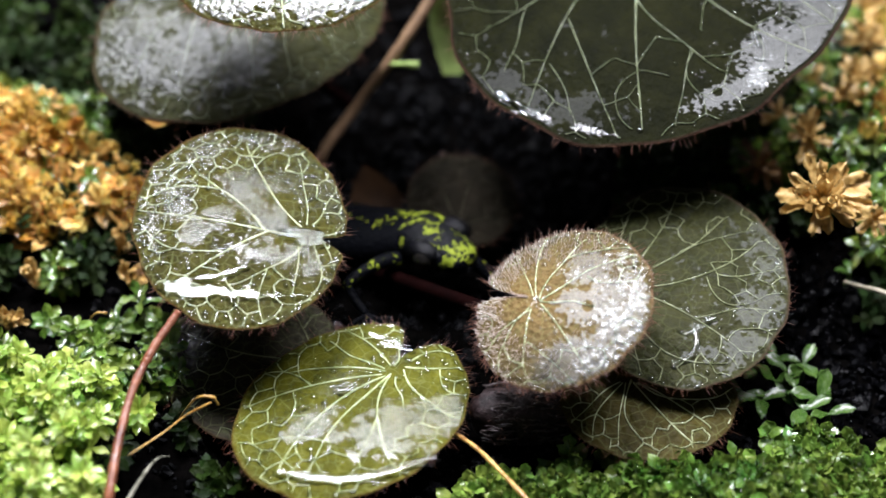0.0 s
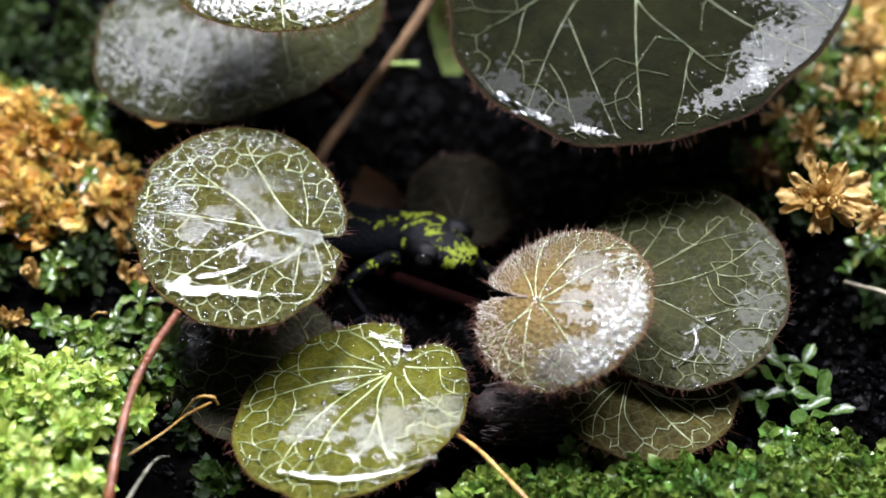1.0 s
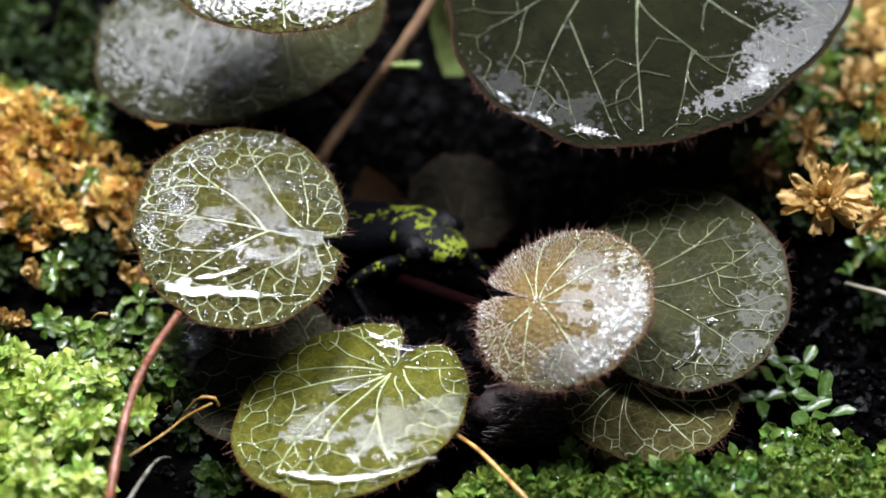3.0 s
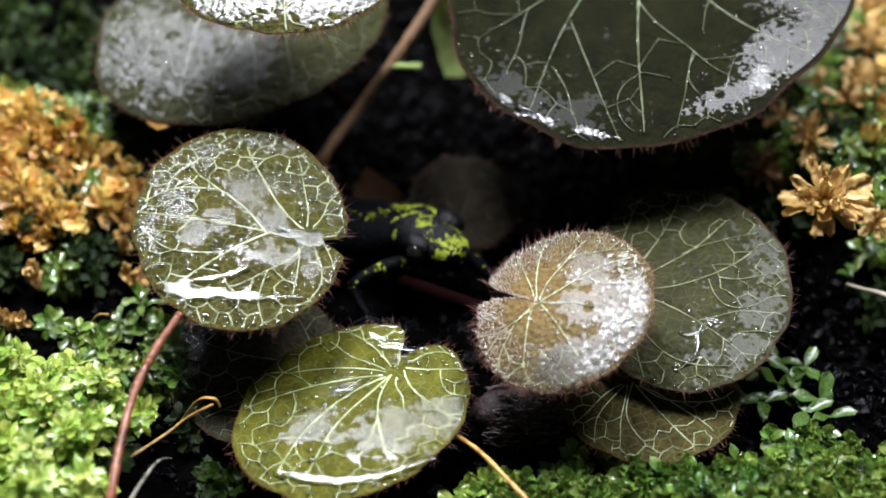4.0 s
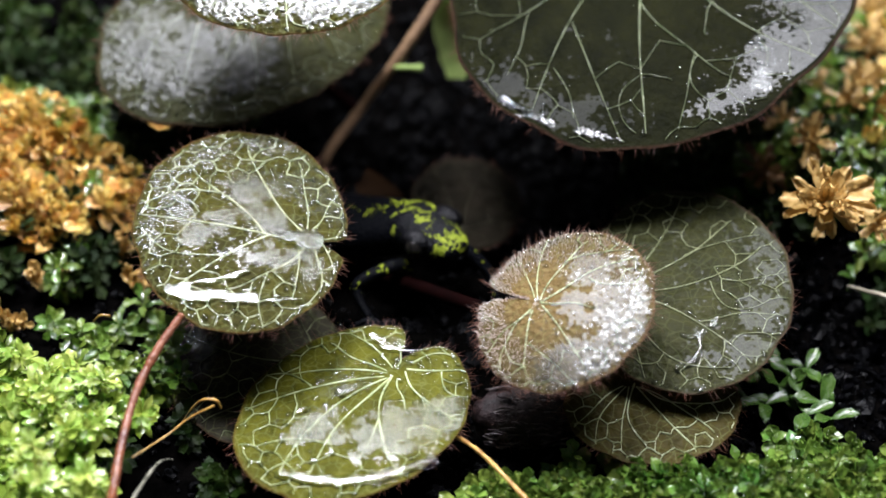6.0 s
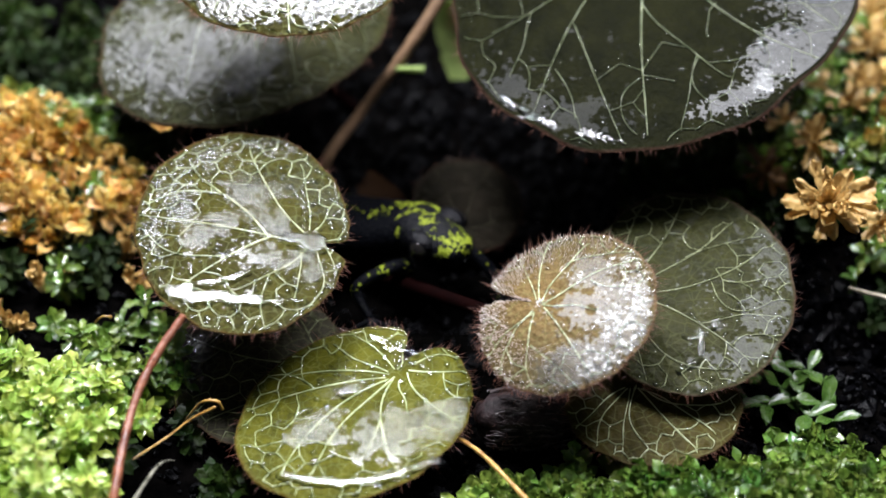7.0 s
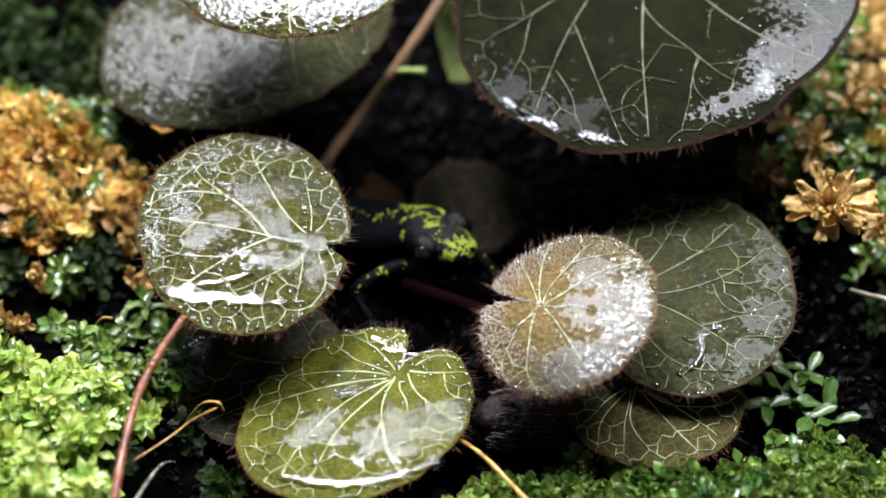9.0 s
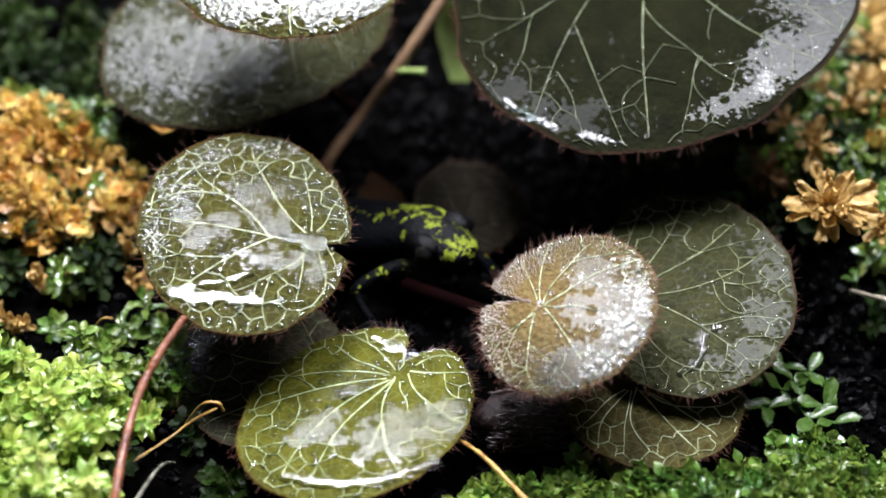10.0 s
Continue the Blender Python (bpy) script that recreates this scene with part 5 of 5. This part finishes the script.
def moss(name, label, patches, material, seed, tall, leaf, per, blades, lean=(0, -0.35), spread_=55.0, drop=0.0, dew=0.0, rise=0.0, clump=0.0):
    """Dense shoots set round with small leaves. patches: (x, y, rx, ry, count) in millimetres."""
    rng = random.Random(seed)
    mats = [[] for _ in blades]
    stems, wet = Batch(), []
    for cx, cy, rx, ry, count in patches:
        for k in range(count):
            a, r = rng.uniform(0, 2 * _m.pi), _m.sqrt(rng.random())
            x, y = (cx + rx * r * _m.cos(a)) * 0.001, (cy + ry * r * _m.sin(a)) * 0.001
            if clump and k % 7:
                x, y = last[0] + rng.gauss(0, clump) * 0.001, last[1] + rng.gauss(0, clump) * 0.001
            else:
                last = (x, y)
            z = float(height(np.array(x), np.array(y)))
            h = tall * rng.uniform(0.6, 1.25) * (1.0 - 0.45 * r ** 3)
            up = Vector((lean[0] + rng.gauss(0, 0.28), lean[1] + rng.gauss(0, 0.28), 1)).normalized()
            side = up.orthogonal().normalized()
            turn = rng.uniform(0, 360)
            frame_m = Matrix.Translation((x, y, z - drop * 0.001)) @ up.to_track_quat("Z", "Y").to_matrix().to_4x4()
            n = max(4, int(per * h / tall))
            for i in range(n):
                u = i / (n - 1)
                ang = turn + i * 137.5
                ln = leaf * 0.001 * rng.uniform(0.75, 1.2) * (0.75 + 0.45 * _m.sin(_m.pi * min(1.0, u * 0.85 + 0.1)))
                pitch = rise + (spread_ - rise) * u ** 1.5 + rng.uniform(-18, 18)
                m = frame_m @ pose(0, 0, h * 0.001 * (0.15 + 0.85 * u), 0, 0, ang) @ pose(0, 0, 0, pitch, rng.uniform(-20, 20), 0)
                mats[rng.randrange(len(blades))].append(m @ Matrix.Diagonal((ln, ln, ln, 1)))
                if u > 0.5 and rng.random() < dew:
                    size = rng.uniform(0.13, 0.36) * 0.001
                    wet.append(Matrix.Translation(m @ Vector((0, ln * rng.uniform(0.5, 0.95), ln * 0.08))) @ Matrix.Diagonal((size, size, size * 0.8, 1)))
            tip = frame_m @ Vector((0, 0, h * 0.001))
            stems.add(*tube([(x, y, z - 0.001), tuple(tip)], [0.00022, 0.00016], seg=4))
    bt = Batch()
    for shape, ms in zip(blades, mats):
        bt.spread(shape, ms)
    bt.v += stems.v
    bt.q += [q + bt.n for q in stems.q]
    tagged(part(name, bt.mesh(name), material), label, "moss", kind="stuff")
    if wet:
        bt = Batch()
        bt.spread(dome_shape(8, 4), wet)
        tagged(part("dew_drops", bt.mesh("dew_drops"), BEAD), "tiny glinting dew drops on moss tips", "water", kind="stuff")


SPOONS = [blade_shape(0.28, c, u, 0.3, 5, 0.15, s, 0.2, 3) for c, u, s in ((-0.2, 0.35, 1), (0.1, 0.5, 2), (-0.35, 0.2, 3), (0.25, 0.3, 4))]
OVALS = [oval_blade(w, c, r, 0.08, s) for w, c, r, s in ((0.20, -0.30, 0.07, 1), (0.24, -0.15, 0.10, 2), (0.17, -0.50, 0.08, 3), (0.26, 0.1, 0.07, 4), (0.21, -0.35, 0.12, 5))]
LOBES = [oval_blade(w, c, r, l, s, 8) for w, c, r, l, s in ((0.34, -0.2, 0.06, 0.10, 5), (0.40, -0.05, 0.08, 0.06, 6), (0.30, -0.4, 0.06, 0.14, 7), (0.44, 0.1, 0.10, 0.08, 12), (0.36, 0.2, 0.06, 0.12, 9))]
CURLS = [blade_shape(0.26, c, u, 0.3, 6, 0.2, s, 0.25, 5, 0.12) for c, u, s in ((0.5, 0.6, 8), (0.25, 0.8, 9), (0.7, 0.4, 10), (-0.2, 0.6, 11))]
moss("bright_moss", "bright yellow-green moss cushion glinting with water", [(-77, -44, 16, 15, 190), (-63, -34, 4, 5, 22), (-90, -46, 18, 20, 80)], MOSS_BRIGHT, 1, 12.0, 3.1, 36, OVALS,
     lean=(0.05, -0.35), spread_=55, dew=0.10, rise=-8, clump=3.4, drop=2.0)
moss("green_moss", "mid-green leafy moss in clumps between brown patches", [(-62, -12, 12, 8, 8), (-50, -26, 6, 10, 24), (-80, -12, 6, 4, 7), (-76, 28, 10, 10, 26), (-68, 30, 8, 8, 14), (-78, -28, 14, 3, 8), (-64, -24, 9, 5, 12), (-58, -36, 4, 8, 16), (-62, -6, 8, 6, 4), (80, 34, 10, 14, 66), (87, 58, 10, 12, 56), (66, 26, 9, 8, 26), (78, 8, 6, 7, 22)],
     MOSS_MID, 2, 8.0, 3.2, 20, OVALS, spread_=40, dew=0.12, rise=-5, clump=2.4)
moss("orange_moss", "orange-brown curled moss clumps", [(-80, 20, 9, 9, 66), (-86, 12, 8, 8, 40), (-64, 14, 6, 4.5, 44), (-74, 9, 6, 4, 26), (-80, 29, 8, 4, 14), (82, 28, 6, 7, 14), (84, 42, 6, 8, 18), (88, 58, 6, 8, 16)], MOSS_ORANGE, 3, 8.0, 3.8, 15, CURLS,
     spread_=55, dew=0.06, rise=15, clump=2.4)
moss("brown_moss", "small brown withered moss buds between green shoots", [(-57, -3, 1.6, 1.6, 4), (-76, -15, 2, 1.6, 5), (-74, -4, 1, 1, 2), (-69, -2.5, 1, 1, 2), (-60, 3, 2, 2, 3)], PETAL, 6, 6.0, 2.2, 12, CURLS, rise=35, spread_=75)
moss("dark_moss", "dark green moss at the back, deepened for shade", [(-75, 55, 36, 26, 240), (-62, 26, 12, 14, 70), (-44, -46, 12, 12, 24), (66, 30, 28, 22, 300), (84, 60, 24, 26, 180), (48, 34, 14, 14, 90), (84, -2, 10, 12, 50), (-70, 8, 24, 12, 120)],
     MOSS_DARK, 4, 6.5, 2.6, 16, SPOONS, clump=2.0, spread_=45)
moss("lush_moss", "fresh green moss of rounded lobes with drops", [(42, -57, 42, 10, 290), (58, -43, 11, 5, 30), (36, -56, 10, 6, 50), (74, -52, 20, 9, 140), (14, -50, 11, 6, 70), (86, 8, 8, 8, 30), (78, 26, 12, 12, 40), (56, 20, 8, 6, 20)], MOSS_GREEN, 5, 5.2, 2.6, 9, LOBES,
     spread_=70, dew=0.6, rise=20, clump=2.6)


# ---- what moves ----


def motions():
    """The frog draws back among the leaves with its front foot planted, then settles."""
    rows = [(0.0, 0, 0), (0.5, 3, 1), (1.0, 3, 2), (1.4, 1, 3), (1.6, -5, 1), (1.8, -14, -7), (2.0, -18, -9), (2.5, -16, -9.5), (4.0, -16, -16), (4.5, -19, -18), (5.0, -19, -19.5),
            (5.5, -21, -24), (7.0, -16, -25), (7.5, -12, -22), (8.0, -10.5, -21.5), (8.5, -9.5, -22), (9.0, -9, -22), (9.5, -8.5, -22.5), (10.0, -8, -22.5)]
    body, arm = [], []
    turn = FROG_AT.to_3x3().inverted()
    foot = frog_arm.location.copy()
    for t, right, down in rows:
        dx = right * PX
        dy = -0.5 * dx
        dz = (-down * PX - 0.707 * dy) / 0.707
        d = Vector((dx, dy, dz))
        body.append((t, Matrix.Translation(d) @ FROG_AT))
        arm.append((t, Matrix.Translation(foot - (turn @ d)) @ pose(0, 0, 0, 0, 0, right * 0.35)))
    # the leaves that it brushes give way a little, with the water on them
    nudges = {leaf_a: [(0, 0, 0), (0.5, 0, 0), (1.0, 0, -1.5), (2.0, -1.5, -1.5), (2.5, -0.7, -2.3), (4.0, -2.7, -0.8), (4.5, -3.2, -0.8), (5.5, -4.8, 0.9), (7.0, -4.4, 1.2), (8.0, -3.9, 0.6), (10.0, -3.3, -0.5)],
              leaf_b: [(0, 0, 0), (0.5, 0, 0), (1.0, 0, -0.8), (2.0, -1.5, -2.0), (2.5, -2.0, -2.0), (4.0, -2.2, -2.0), (5.5, -2.6, -2.2), (7.0, -2.0, -2.5), (10.0, -1.9, -4.0)],
              leaf_c: [(0, 0, 0), (1.0, 0, 0), (1.5, -1.5, -3.0), (2.5, -0.7, -2.3), (4.0, -2.0, -2.3), (5.5, -3.3, -3.7), (7.0, -2.9, -2.6), (10.0, -3.4, -4.4)]}
    for leaf, steps in nudges.items():
        path = [(t, Matrix.Translation(Vector((1, 0, 0)) * right * PX - UP * down * PX) @ leaf.m) for t, right, down in steps]
        for ob in (leaf.ob, *leaf.water):
            walk(ob, path)
    walk(frog_thing, body)
    walk(frog_arm, arm)


motions()
